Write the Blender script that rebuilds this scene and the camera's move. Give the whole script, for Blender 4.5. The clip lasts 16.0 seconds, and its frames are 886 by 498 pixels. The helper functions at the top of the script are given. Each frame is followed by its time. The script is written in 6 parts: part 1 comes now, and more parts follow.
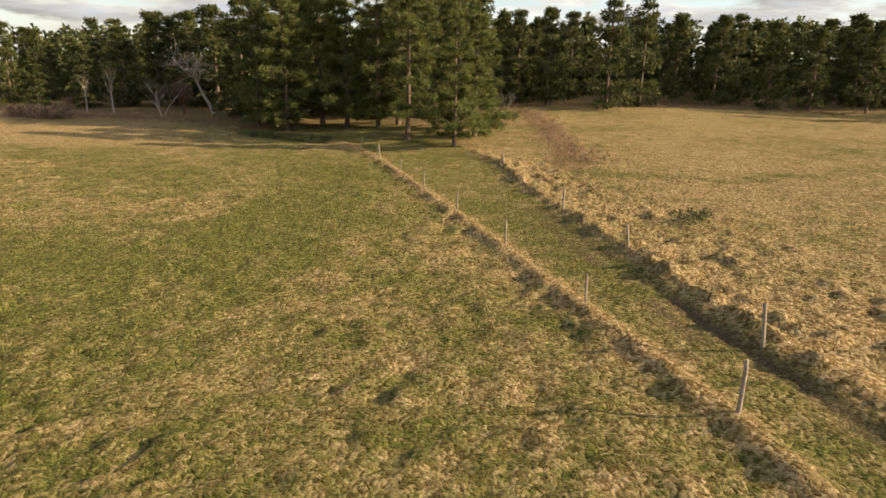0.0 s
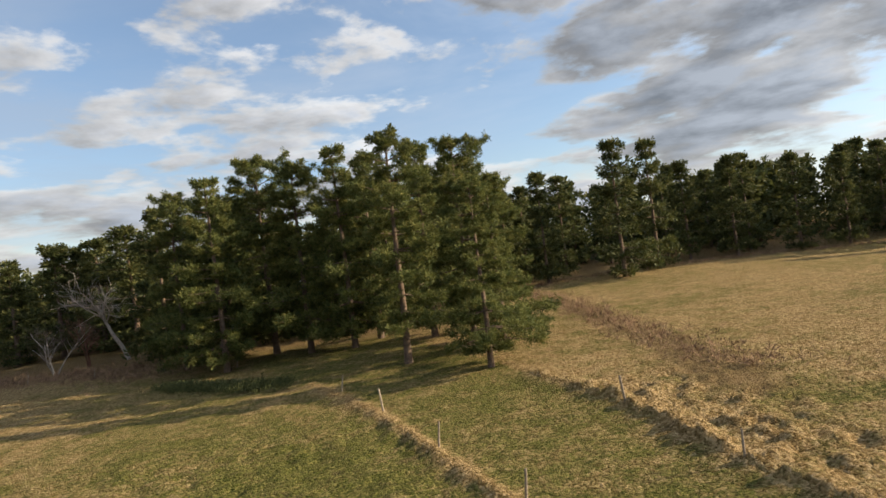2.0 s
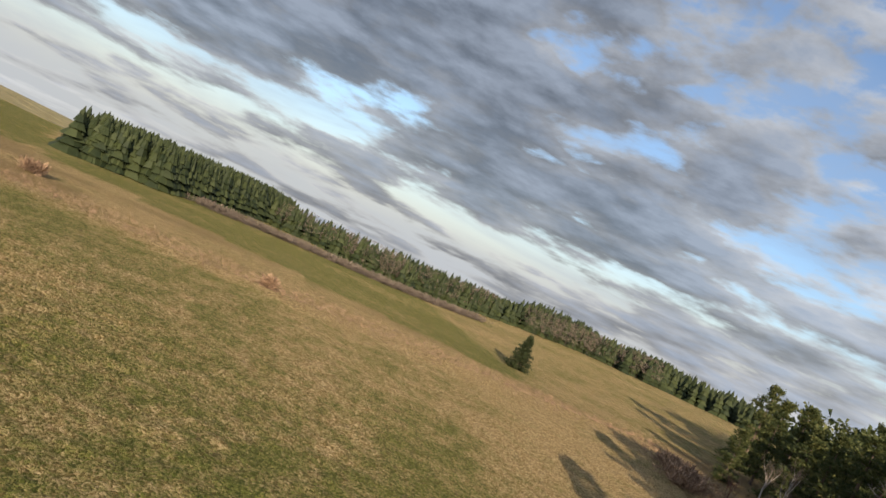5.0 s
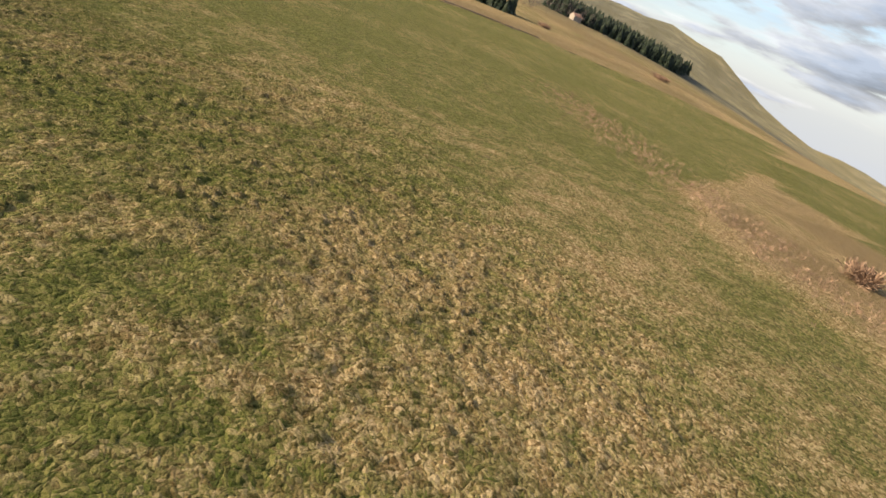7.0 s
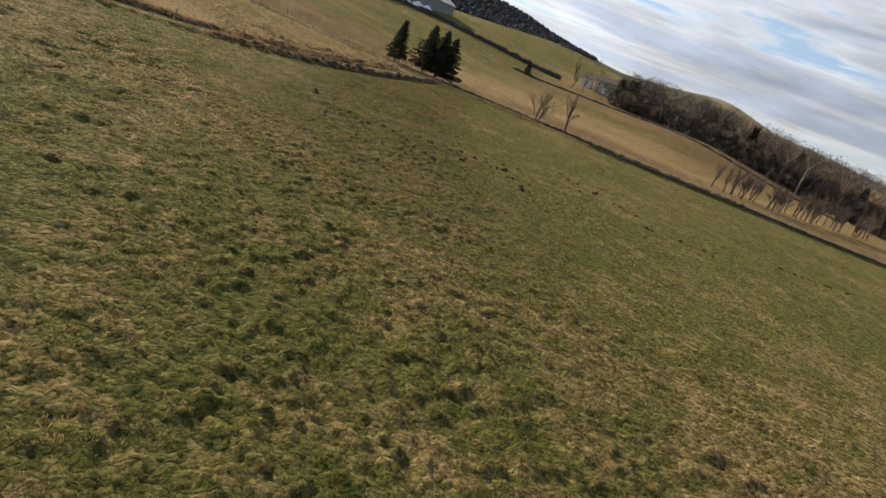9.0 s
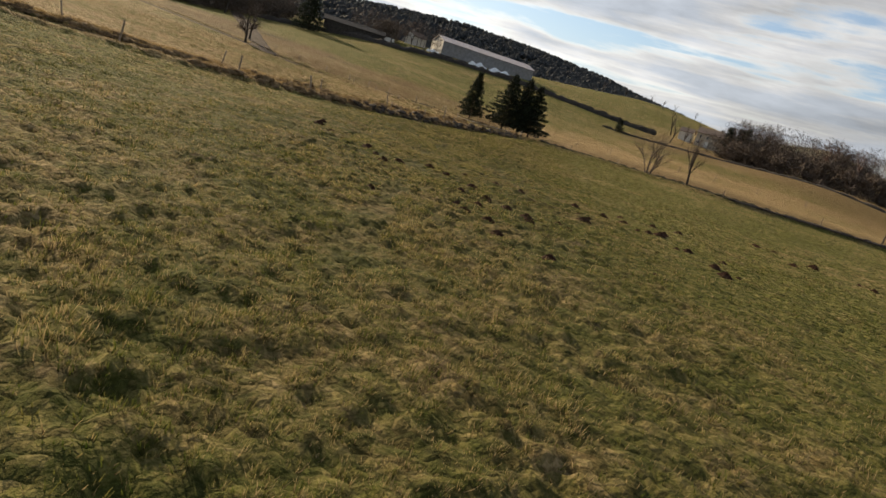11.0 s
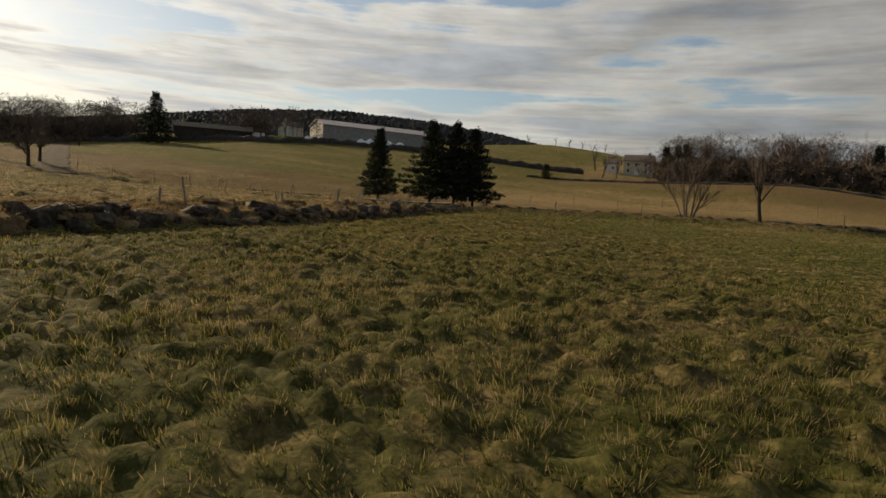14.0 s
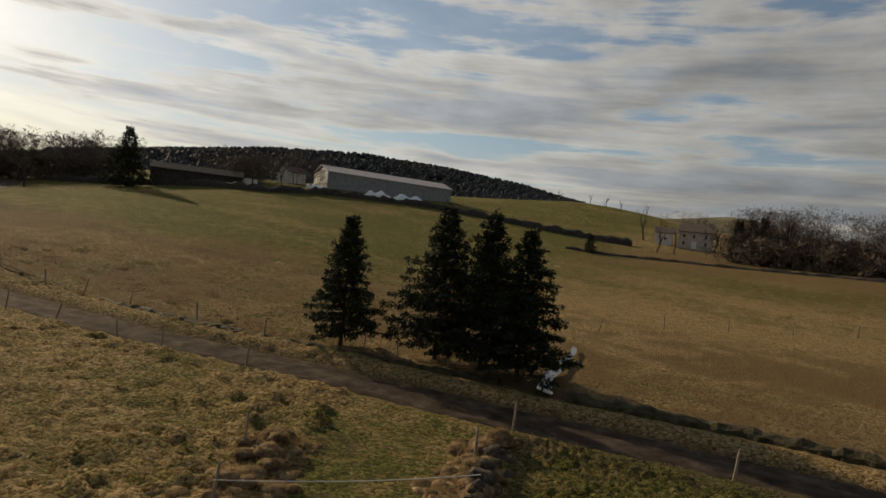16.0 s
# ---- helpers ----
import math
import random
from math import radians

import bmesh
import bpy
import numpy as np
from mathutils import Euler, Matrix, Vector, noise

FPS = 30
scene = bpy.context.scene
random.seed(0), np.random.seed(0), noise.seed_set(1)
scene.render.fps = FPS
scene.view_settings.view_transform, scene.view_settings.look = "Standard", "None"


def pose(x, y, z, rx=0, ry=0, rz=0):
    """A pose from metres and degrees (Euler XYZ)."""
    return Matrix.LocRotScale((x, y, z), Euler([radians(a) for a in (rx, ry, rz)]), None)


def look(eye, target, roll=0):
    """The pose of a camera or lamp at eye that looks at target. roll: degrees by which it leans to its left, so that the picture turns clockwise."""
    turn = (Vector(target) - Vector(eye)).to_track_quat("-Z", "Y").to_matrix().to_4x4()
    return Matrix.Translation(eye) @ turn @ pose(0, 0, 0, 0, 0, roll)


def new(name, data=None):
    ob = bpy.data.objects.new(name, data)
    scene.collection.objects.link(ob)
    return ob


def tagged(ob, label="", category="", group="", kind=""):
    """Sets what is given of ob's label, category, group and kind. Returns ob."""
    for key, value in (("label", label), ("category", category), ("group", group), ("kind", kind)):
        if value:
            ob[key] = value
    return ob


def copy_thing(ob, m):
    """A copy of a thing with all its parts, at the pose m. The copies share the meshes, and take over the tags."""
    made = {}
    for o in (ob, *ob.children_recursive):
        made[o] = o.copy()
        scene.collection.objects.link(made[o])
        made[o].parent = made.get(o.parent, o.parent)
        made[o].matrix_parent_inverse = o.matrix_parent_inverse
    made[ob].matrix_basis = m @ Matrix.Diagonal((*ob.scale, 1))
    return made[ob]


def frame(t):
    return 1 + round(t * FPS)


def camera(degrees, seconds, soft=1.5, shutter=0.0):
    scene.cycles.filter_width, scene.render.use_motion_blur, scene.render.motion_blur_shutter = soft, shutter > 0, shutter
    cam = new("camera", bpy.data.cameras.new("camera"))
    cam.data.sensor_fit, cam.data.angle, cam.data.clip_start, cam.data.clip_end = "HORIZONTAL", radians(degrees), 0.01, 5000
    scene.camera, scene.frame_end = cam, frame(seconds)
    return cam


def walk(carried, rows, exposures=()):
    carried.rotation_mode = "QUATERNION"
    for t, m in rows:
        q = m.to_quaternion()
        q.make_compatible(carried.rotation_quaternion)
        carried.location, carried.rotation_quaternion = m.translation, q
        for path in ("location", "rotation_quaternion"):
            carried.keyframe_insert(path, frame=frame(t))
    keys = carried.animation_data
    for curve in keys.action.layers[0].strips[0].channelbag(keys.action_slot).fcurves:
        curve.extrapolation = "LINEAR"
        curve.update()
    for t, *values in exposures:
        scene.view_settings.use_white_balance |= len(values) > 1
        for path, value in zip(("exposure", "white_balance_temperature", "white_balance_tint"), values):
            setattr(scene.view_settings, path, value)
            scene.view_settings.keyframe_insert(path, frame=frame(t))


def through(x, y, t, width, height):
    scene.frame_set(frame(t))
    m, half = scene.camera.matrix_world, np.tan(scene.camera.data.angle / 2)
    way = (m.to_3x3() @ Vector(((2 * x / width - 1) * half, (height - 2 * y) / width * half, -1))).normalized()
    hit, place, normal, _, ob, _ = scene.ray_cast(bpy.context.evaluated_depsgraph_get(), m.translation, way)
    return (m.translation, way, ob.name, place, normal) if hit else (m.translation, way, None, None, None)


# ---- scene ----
cam = camera(71.0, 16.0, soft=1.6, shutter=0.0)
walk(cam, [
    (0.0, pose(-0.13, -0.39, 10.49, 73.77, -1.29, -1.04)),
    (0.5, pose(-1.88, 6.04, 9.90, 76.66, 0.90, -2.53)),
    (1.0, pose(-3.47, 13.34, 9.77, 80.47, 3.26, -4.18)),
    (1.5, pose(-4.22, 20.01, 9.73, 84.92, 5.43, -5.37)),
    (2.0, pose(-4.57, 26.81, 10.12, 90.82, 7.09, -6.03)),
    (2.5, pose(-3.89, 31.54, 10.70, 96.43, 6.78, -4.50)),
    (3.0, pose(-2.39, 34.13, 11.13, 102.30, 2.70, 1.36)),
    (3.5, pose(0.17, 36.81, 12.03, 106.40, -4.46, 12.21)),
    (4.0, pose(2.85, 40.36, 13.75, 106.05, -15.14, 30.66)),
    (4.5, pose(4.62, 44.80, 15.40, 99.90, -22.70, 50.75)),
    (5.0, pose(1.16, 49.00, 15.56, 89.25, -25.71, 75.29)),
    (5.5, pose(-6.41, 51.65, 14.77, 78.97, -25.36, 99.92)),
    (6.0, pose(-15.72, 52.30, 13.64, 70.97, -23.54, 122.07)),
    (6.5, pose(-24.99, 51.03, 12.59, 66.34, -21.59, 141.18)),
    (7.0, pose(-32.77, 48.00, 11.84, 65.03, -20.34, 158.09)),
    (7.5, pose(-37.47, 43.47, 11.39, 66.18, -20.09, 174.30)),
    (8.0, pose(-38.62, 38.20, 10.94, 68.32, -20.36, 190.90)),
    (8.5, pose(-39.78, 32.35, 9.67, 70.03, -20.46, 205.71)),
    (9.0, pose(-40.57, 26.58, 8.03, 71.77, -20.81, 218.87)),
    (9.5, pose(-39.79, 21.08, 6.55, 73.21, -20.50, 227.38)),
    (10.0, pose(-36.95, 16.35, 5.40, 74.27, -19.64, 230.54)),
    (10.5, pose(-32.58, 12.53, 4.57, 75.14, -18.21, 229.50)),
    (11.0, pose(-27.55, 9.05, 3.90, 76.15, -16.04, 226.28)),
    (11.5, pose(-22.46, 5.09, 3.25, 77.54, -12.99, 222.92)),
    (12.0, pose(-17.47, 0.21, 2.66, 79.29, -9.20, 220.56)),
    (12.5, pose(-12.56, -4.69, 2.49, 80.79, -5.97, 218.62)),
    (13.0, pose(-8.04, -9.24, 2.13, 82.46, -3.69, 217.30)),
    (13.5, pose(-3.47, -14.27, 2.02, 83.95, -3.13, 216.75)),
    (14.0, pose(1.10, -19.68, 2.28, 85.05, -3.44, 216.78)),
    (14.5, pose(5.58, -25.40, 2.77, 85.68, -4.40, 217.28)),
    (15.0, pose(10.32, -31.82, 3.49, 86.23, -5.18, 217.85)),
    (15.5, pose(15.78, -38.89, 4.70, 87.17, -6.00, 218.24)),
    (16.0, pose(22.55, -47.33, 9.09, 88.85, -6.27, 218.63)),
], exposures=[(0.0, 1.20, 6700, 10), (1.2, 1.08, 6550, 10), (2.5, 0.87, 6030, 10), (4.0, 0.85, 5780, 10), (5.0, 0.79, 5850, 10), (7.5, 1.17, 5900, 11), (8.3, 0.87, 5900, 11), (9.0, 0.61, 5950, 11), (11.5, 0.41, 6650, 9), (12.5, 0.0, 6950, 8), (14.5, -0.20, 6880, 8), (16.0, -0.40, 6780, 8)])

# ---- light ----
SUN_AZ, SUN_EL = -98.0, 21.0     # degrees; azimuth left of +y is positive


def make_world():
    w = bpy.data.worlds.new("world")
    scene.world = w
    w.use_nodes = True
    nt = w.node_tree
    nt.nodes.clear()
    N, L = nt.nodes.new, nt.links.new
    out, bg = N("ShaderNodeOutputWorld"), N("ShaderNodeBackground")
    sky = N("ShaderNodeTexSky")
    sky.sky_type = "NISHITA"
    sky.sun_disc = False
    sky.sun_elevation = radians(SUN_EL)
    sky.sun_rotation = radians(-SUN_AZ)
    sky.air_density, sky.dust_density, sky.ozone_density = 1.0, 0.6, 1.5
    bg.inputs["Strength"].default_value = 0.092

    def math_node(op, a, b=None, c=None, clamp=False):
        m = N("ShaderNodeMath")
        m.operation, m.use_clamp = op, clamp
        for i, v in enumerate((a, b, c)):
            if v is None:
                continue
            if isinstance(v, (int, float)):
                m.inputs[i].default_value = v
            else:
                L(v, m.inputs[i])
        return m.outputs[0]

    def blend(lo, hi, value):
        m = N("ShaderNodeMapRange")
        m.interpolation_type = "SMOOTHSTEP"
        for key, v in (("Value", value), ("From Min", lo), ("From Max", hi)):
            if isinstance(v, (int, float)):
                m.inputs[key].default_value = v
            else:
                L(v, m.inputs[key])
        return m.outputs[0]

    tc, sep = N("ShaderNodeTexCoord"), N("ShaderNodeSeparateXYZ")
    way = tc.outputs["Generated"]
    L(way, sep.inputs[0])
    x, y, z = sep.outputs
    az = radians(SUN_AZ)

    def towards(degrees_left, up=0.0):
        d = N("ShaderNodeVectorMath")
        d.operation = "DOT_PRODUCT"
        L(way, d.inputs[0])
        a, e = radians(degrees_left), radians(up)
        d.inputs[1].default_value = (-math.sin(a) * math.cos(e), math.cos(a) * math.cos(e), math.sin(e))
        return d.outputs["Value"]

    # clouds lie in flat layers, so they crowd together and flatten towards the horizon
    low = math_node("LOGARITHM", math_node("ADD", math_node("MAXIMUM", z, -0.14), 0.20), 2.718)
    flat = N("ShaderNodeCombineXYZ")
    L(math_node("MULTIPLY", x, 1.0), flat.inputs[0]), L(math_node("MULTIPLY", y, 1.0), flat.inputs[1]), L(math_node("MULTIPLY", low, 1.3), flat.inputs[2])

    def cloud_noise(scale, detail, rough, dist, offset):
        mp, n = N("ShaderNodeMapping"), N("ShaderNodeTexNoise")
        mp.inputs["Location"].default_value = offset
        L(flat.outputs[0], mp.inputs[0])
        L(mp.outputs[0], n.inputs["Vector"])
        n.inputs["Scale"].default_value = scale
        n.inputs["Detail"].default_value = detail
        n.inputs["Roughness"].default_value = rough
        n.inputs["Distortion"].default_value = dist
        return n.outputs["Fac"]

    def heaps(rise):
        """Density of the heaped clouds; rise looks a little higher and towards the sun, for their lit tops."""
        off = (-math.sin(az) * rise * 1.2, math.cos(az) * rise * 1.2, rise)
        big = cloud_noise(2.3, 2.0, 0.5, 0.0, (4.1 + off[0], 1.3 + off[1], off[2]))
        fine = cloud_noise(7.5, 8.0, 0.55, 0.1, (7.3 + off[0], 2.2 + off[1], 0.6 + off[2]))
        return math_node("ADD", math_node("MULTIPLY", big, 0.5), math_node("MULTIPLY", fine, 0.5))

    streak = N("ShaderNodeCombineXYZ")
    L(math_node("MULTIPLY", x, 0.8), streak.inputs[0]), L(math_node("MULTIPLY", y, 0.8), streak.inputs[1]), L(math_node("MULTIPLY", low, 3.4), streak.inputs[2])
    bands = N("ShaderNodeTexNoise")
    L(streak.outputs[0], bands.inputs["Vector"])
    for key, value in (("Scale", 2.7), ("Detail", 8.0), ("Roughness", 0.58), ("Distortion", 0.15)):
        bands.inputs[key].default_value = value
    drawn = math_node("MULTIPLY", blend(0.0, 0.75, towards(-140)), 0.62)

    def banded(d):
        return math_node("ADD", math_node("MULTIPLY", d, math_node("SUBTRACT", 1.0, drawn)), math_node("MULTIPLY", bands.outputs["Fac"], drawn))

    here, above = banded(heaps(0.0)), banded(heaps(0.04))
    # fewer clouds in the north, more low down and towards the west and south
    share = math_node("MULTIPLY_ADD", towards(150), 0.038, 0.0)
    share = math_node("ADD", share, math_node("MULTIPLY", blend(0.40, 0.10, z), 0.03))
    share = math_node("SUBTRACT", share, math_node("MULTIPLY", blend(0.09, -0.02, z), 0.075))
    share = math_node("ADD", share, math_node("MULTIPLY", blend(0.75, 0.98, towards(-40, 24)), 0.105))
    share = math_node("ADD", share, math_node("MULTIPLY", blend(0.70, 0.98, towards(70, 14)), 0.05))
    share = math_node("ADD", share, math_node("MULTIPLY", blend(0.62, 0.97, towards(-125, 14)), 0.022))
    dens = math_node("ADD", here, share)
    cover = blend(0.49, 0.575, dens)
    thick = N("ShaderNodeMapRange")
    thick.inputs["From Min"].default_value, thick.inputs["From Max"].default_value = 0.515, 0.635
    L(dens, thick.inputs["Value"])
    ramp = N("ShaderNodeValToRGB")
    e = ramp.color_ramp.elements
    e[0].position, e[0].color = 0.0, (5.75, 5.3, 4.6, 1)
    e[1].position, e[1].color = 1.0, (2.7, 2.85, 3.1, 1)
    mid = ramp.color_ramp.elements.new(0.45)
    mid.color = (3.75, 3.65, 3.55, 1)
    L(thick.outputs[0], ramp.inputs[0])
    dusk = math_node("MULTIPLY_ADD", blend(0.72, 0.97, towards(-42, 26)), -0.50, 1.0)
    dusk = math_node("MULTIPLY", dusk, math_node("MULTIPLY_ADD", blend(0.70, 0.98, towards(80, 22)), -0.25, 1.0))
    rim = math_node("MULTIPLY_ADD", math_node("SUBTRACT", here, above), 5.0, 1.00)
    rim = math_node("MINIMUM", math_node("MAXIMUM", rim, 0.66), 1.45)
    # clouds and haze are brighter towards the sun
    facing = math_node("MULTIPLY_ADD", towards(SUN_AZ, SUN_EL), 0.5, 0.5)
    glow = math_node("MULTIPLY_ADD", math_node("POWER", facing, 3.0), 1.55, 0.74)

    def scaled(col, fac):
        m = N("ShaderNodeVectorMath")
        m.operation = "SCALE"
        L(col, m.inputs[0])
        if isinstance(fac, float):
            m.inputs["Scale"].default_value = fac
        else:
            L(fac, m.inputs["Scale"])
        return m.outputs[0]

    def over(fac, a, b):
        m = N("ShaderNodeMix")
        m.data_type = "RGBA"
        L(fac, m.inputs["Factor"])
        L(a, m.inputs["A"]), L(b, m.inputs["B"])
        return m.outputs["Result"]

    def colour(*rgb):
        c = N("ShaderNodeRGB")
        c.outputs[0].default_value = (*rgb, 1)
        return c.outputs[0]
    # a thin high veil, then pale haze low over the horizon, then the heaped clouds
    veil = math_node("MULTIPLY_ADD", blend(0.40, 0.68, cloud_noise(1.9, 6.0, 0.6, 0.5, (2.0, 9.0, 3.0))), 0.42, 0.16)
    col = over(veil, sky.outputs[0], scaled(colour(3.3, 3.75, 4.4), glow))
    low_glow = math_node("MULTIPLY_ADD", math_node("POWER", facing, 2.0), 0.40, 0.94)
    col = over(math_node("MULTIPLY", blend(0.18, -0.05, z), 0.80), col, scaled(colour(4.1, 3.95, 3.75), low_glow))
    col = over(math_node("MULTIPLY", cover, 0.93), col, scaled(ramp.outputs[0], math_node("MULTIPLY", math_node("MULTIPLY", glow, dusk), rim)))
    L(col, bg.inputs["Color"])
    L(bg.outputs[0], out.inputs["Surface"])


make_world()
sun_lamp = bpy.data.lights.new("sun", "SUN")
sun_lamp.energy, sun_lamp.angle, sun_lamp.color = 5.0, radians(0.6), (1.0, 0.79, 0.53)
sun = new("sun", sun_lamp)
sa_, se_ = radians(SUN_AZ), radians(SUN_EL)
sun.matrix_world = look((-math.sin(sa_) * math.cos(se_) * 300, math.cos(sa_) * math.cos(se_) * 300, math.sin(se_) * 300), (0, 0, 0))


# ---- materials ----
def material(name, build, rough=0.85, spec=0.2):
    m = bpy.data.materials.new(name)
    m.use_nodes = True
    nt = m.node_tree
    b = nt.nodes["Principled BSDF"]
    b.inputs["Roughness"].default_value = rough
    b.inputs["Specular IOR Level"].default_value = spec
    build(nt, b)
    return m


def noise_node(nt, scale, detail=4.0, rough=0.55, vec=None, kind="Object"):
    n = nt.nodes.new("ShaderNodeTexNoise")
    n.inputs["Scale"].default_value, n.inputs["Detail"].default_value, n.inputs["Roughness"].default_value = scale, detail, rough
    if vec is None:
        tc = nt.nodes.new("ShaderNodeTexCoord")
        vec = tc.outputs[kind]
    nt.links.new(vec, n.inputs["Vector"])
    return n.outputs["Fac"]


def ramp_node(nt, fac, stops):
    r = nt.nodes.new("ShaderNodeValToRGB")
    els = r.color_ramp.elements
    els[0].position, els[0].color = stops[0][0], (*stops[0][1], 1)
    els[1].position, els[1].color = stops[-1][0], (*stops[-1][1], 1)
    for p, c in stops[1:-1]:
        els.new(p).color = (*c, 1)
    nt.links.new(fac, r.inputs[0])
    return r.outputs[0]


def mix_node(nt, fac, a, b):
    m = nt.nodes.new("ShaderNodeMix")
    m.data_type = "RGBA"
    for key, v in (("Factor", fac), ("A", a), ("B", b)):
        if isinstance(v, (tuple, float)):
            m.inputs[key].default_value = (*v, 1) if isinstance(v, tuple) else v
        else:
            nt.links.new(v, m.inputs[key])
    return m.outputs["Result"]


def calc(nt, op, a, b=0.0, clamp=False):
    m = nt.nodes.new("ShaderNodeMath")
    m.operation, m.use_clamp = op, clamp
    for i, v in enumerate((a, b)):
        if isinstance(v, (int, float)):
            m.inputs[i].default_value = v
        else:
            nt.links.new(v, m.inputs[i])
    return m.outputs[0]


def bump_node(nt, b, height, strength, dist):
    n = nt.nodes.new("ShaderNodeBump")
    n.inputs["Strength"].default_value, n.inputs["Distance"].default_value = strength, dist
    nt.links.new(height, n.inputs["Height"])
    nt.links.new(n.outputs[0], b.inputs["Normal"])


def attr(nt, name):
    n = nt.nodes.new("ShaderNodeAttribute")
    n.attribute_name = name
    return n.outputs["Fac"]


def ground_nodes(nt, b):
    tc = nt.nodes.new("ShaderNodeTexCoord")
    pos = tc.outputs["Object"]
    n1 = noise_node(nt, 0.055, 3, 0.5, pos)
    n2 = noise_node(nt, 0.55, 5, 0.6, pos)
    n3 = noise_node(nt, 6.5, 5, 0.70, pos)
    n4 = noise_node(nt, 23.0, 3, 0.6, pos)
    # single tufts, each with a shade of its own
    wob = nt.nodes.new("ShaderNodeTexNoise")
    wob.inputs["Scale"].default_value = 3.0
    nt.links.new(pos, wob.inputs["Vector"])
    warp = nt.nodes.new("ShaderNodeVectorMath")
    warp.operation = "MULTIPLY_ADD"
    nt.links.new(wob.outputs["Color"], warp.inputs[0])
    warp.inputs[1].default_value = (0.35, 0.35, 0.35)
    nt.links.new(pos, warp.inputs[2])
    vor = nt.nodes.new("ShaderNodeTexVoronoi")
    vor.inputs["Scale"].default_value = 7.5
    nt.links.new(warp.outputs[0], vor.inputs["Vector"])
    sep = nt.nodes.new("ShaderNodeSeparateColor")
    nt.links.new(vor.outputs["Color"], sep.inputs[0])
    tone = calc(nt, "ADD", calc(nt, "ADD", calc(nt, "MULTIPLY", n3, 0.50), calc(nt, "MULTIPLY", n4, 0.20)), calc(nt, "MULTIPLY", sep.outputs[1], 0.30))
    green = ramp_node(nt, tone, [(0.34, (0.020, 0.030, 0.005)), (0.5, (0.070, 0.083, 0.014)), (0.66, (0.178, 0.160, 0.044))])
    straw = ramp_node(nt, tone, [(0.34, (0.086, 0.050, 0.015)), (0.5, (0.275, 0.182, 0.081)), (0.66, (0.490, 0.361, 0.194))])
    mud_shade = ramp_node(nt, n3, [(0.3, (0.035, 0.024, 0.015)), (0.7, (0.12, 0.085, 0.055))])
    litter = ramp_node(nt, n3, [(0.3, (0.05, 0.036, 0.02)), (0.7, (0.24, 0.155, 0.075))])
    dry = calc(nt, "ADD", attr(nt, "dry"), calc(nt, "MULTIPLY", calc(nt, "SUBTRACT", n2, 0.5), 2.3))
    dry = calc(nt, "ADD", dry, calc(nt, "MULTIPLY", calc(nt, "SUBTRACT", n1, 0.5), 1.6))
    dry = calc(nt, "ADD", dry, calc(nt, "MULTIPLY", calc(nt, "SUBTRACT", sep.outputs[0], 0.5), 0.55))
    turn = nt.nodes.new("ShaderNodeMapping")
    turn.inputs["Rotation"].default_value, turn.inputs["Scale"].default_value = (0, 0, radians(-42)), (0.016, 0.16, 1.0)
    nt.links.new(pos, turn.inputs["Vector"])
    streak = noise_node(nt, 1.0, 4, 0.6, turn.outputs[0])
    dry = calc(nt, "ADD", dry, calc(nt, "MULTIPLY", calc(nt, "SUBTRACT", streak, 0.5), 0.5))
    dry = calc(nt, "ADD", dry, calc(nt, "MULTIPLY", calc(nt, "SUBTRACT", n4, 0.5), 0.9), clamp=True)
    col = mix_node(nt, dry, green, straw)
    tuft = noise_node(nt, 3.4, 4, 0.6, pos)
    low = calc(nt, "ADD", calc(nt, "MULTIPLY", n4, 0.30), calc(nt, "ADD", calc(nt, "MULTIPLY", tuft, 0.40), calc(nt, "MULTIPLY", n3, 0.30)))
    # green and straw ramps darkened to stand in for shade between the blades
    shade_green = ramp_node(nt, low, [(0.36, (0.009, 0.012, 0.003)), (0.5, (0.042, 0.048, 0.010)), (0.63, (0.120, 0.112, 0.031))])
    shade_straw = ramp_node(nt, low, [(0.36, (0.026, 0.017, 0.006)), (0.5, (0.120, 0.084, 0.036)), (0.63, (0.31, 0.224, 0.110))])
    straw_share = calc(nt, "ADD", calc(nt, "MULTIPLY", attr(nt, "dry"), 0.6), calc(nt, "MULTIPLY", calc(nt, "SUBTRACT", n2, 0.42), 2.4))
    straw_share = calc(nt, "ADD", straw_share, calc(nt, "MULTIPLY", calc(nt, "SUBTRACT", tuft, 0.5), 2.0), clamp=True)
    turf_weight = attr(nt, "turf_weight")
    col = mix_node(nt, calc(nt, "MULTIPLY", turf_weight, 0.85), col, mix_node(nt, straw_share, shade_green, shade_straw))
    worn = calc(nt, "MULTIPLY", calc(nt, "SUBTRACT", noise_node(nt, 0.9, 5, 0.65, turn.inputs["Vector"].links[0].from_socket), 0.59), 5.0, clamp=True)
    col = mix_node(nt, calc(nt, "MULTIPLY", calc(nt, "ADD", attr(nt, "mud_shade"), worn, clamp=True), calc(nt, "ADD", n2, 0.45), clamp=True), col, mud_shade)
    col = mix_node(nt, attr(nt, "wood"), col, litter)
    col = mix_node(nt, attr(nt, "far"), col, ramp_node(nt, noise_node(nt, 0.012, 6, 0.65, pos), [(0.38, (0.030, 0.037, 0.038)), (0.54, (0.058, 0.064, 0.062)), (0.70, (0.15, 0.135, 0.10))]))
    nt.links.new(col, b.inputs["Base Color"])
    # the fuzz of fine blades
    nt.links.new(calc(nt, "SUBTRACT", 0.15, calc(nt, "MULTIPLY", turf_weight, 0.15), clamp=True), b.inputs["Sheen Weight"])
    b.inputs["Sheen Roughness"].default_value = 0.4
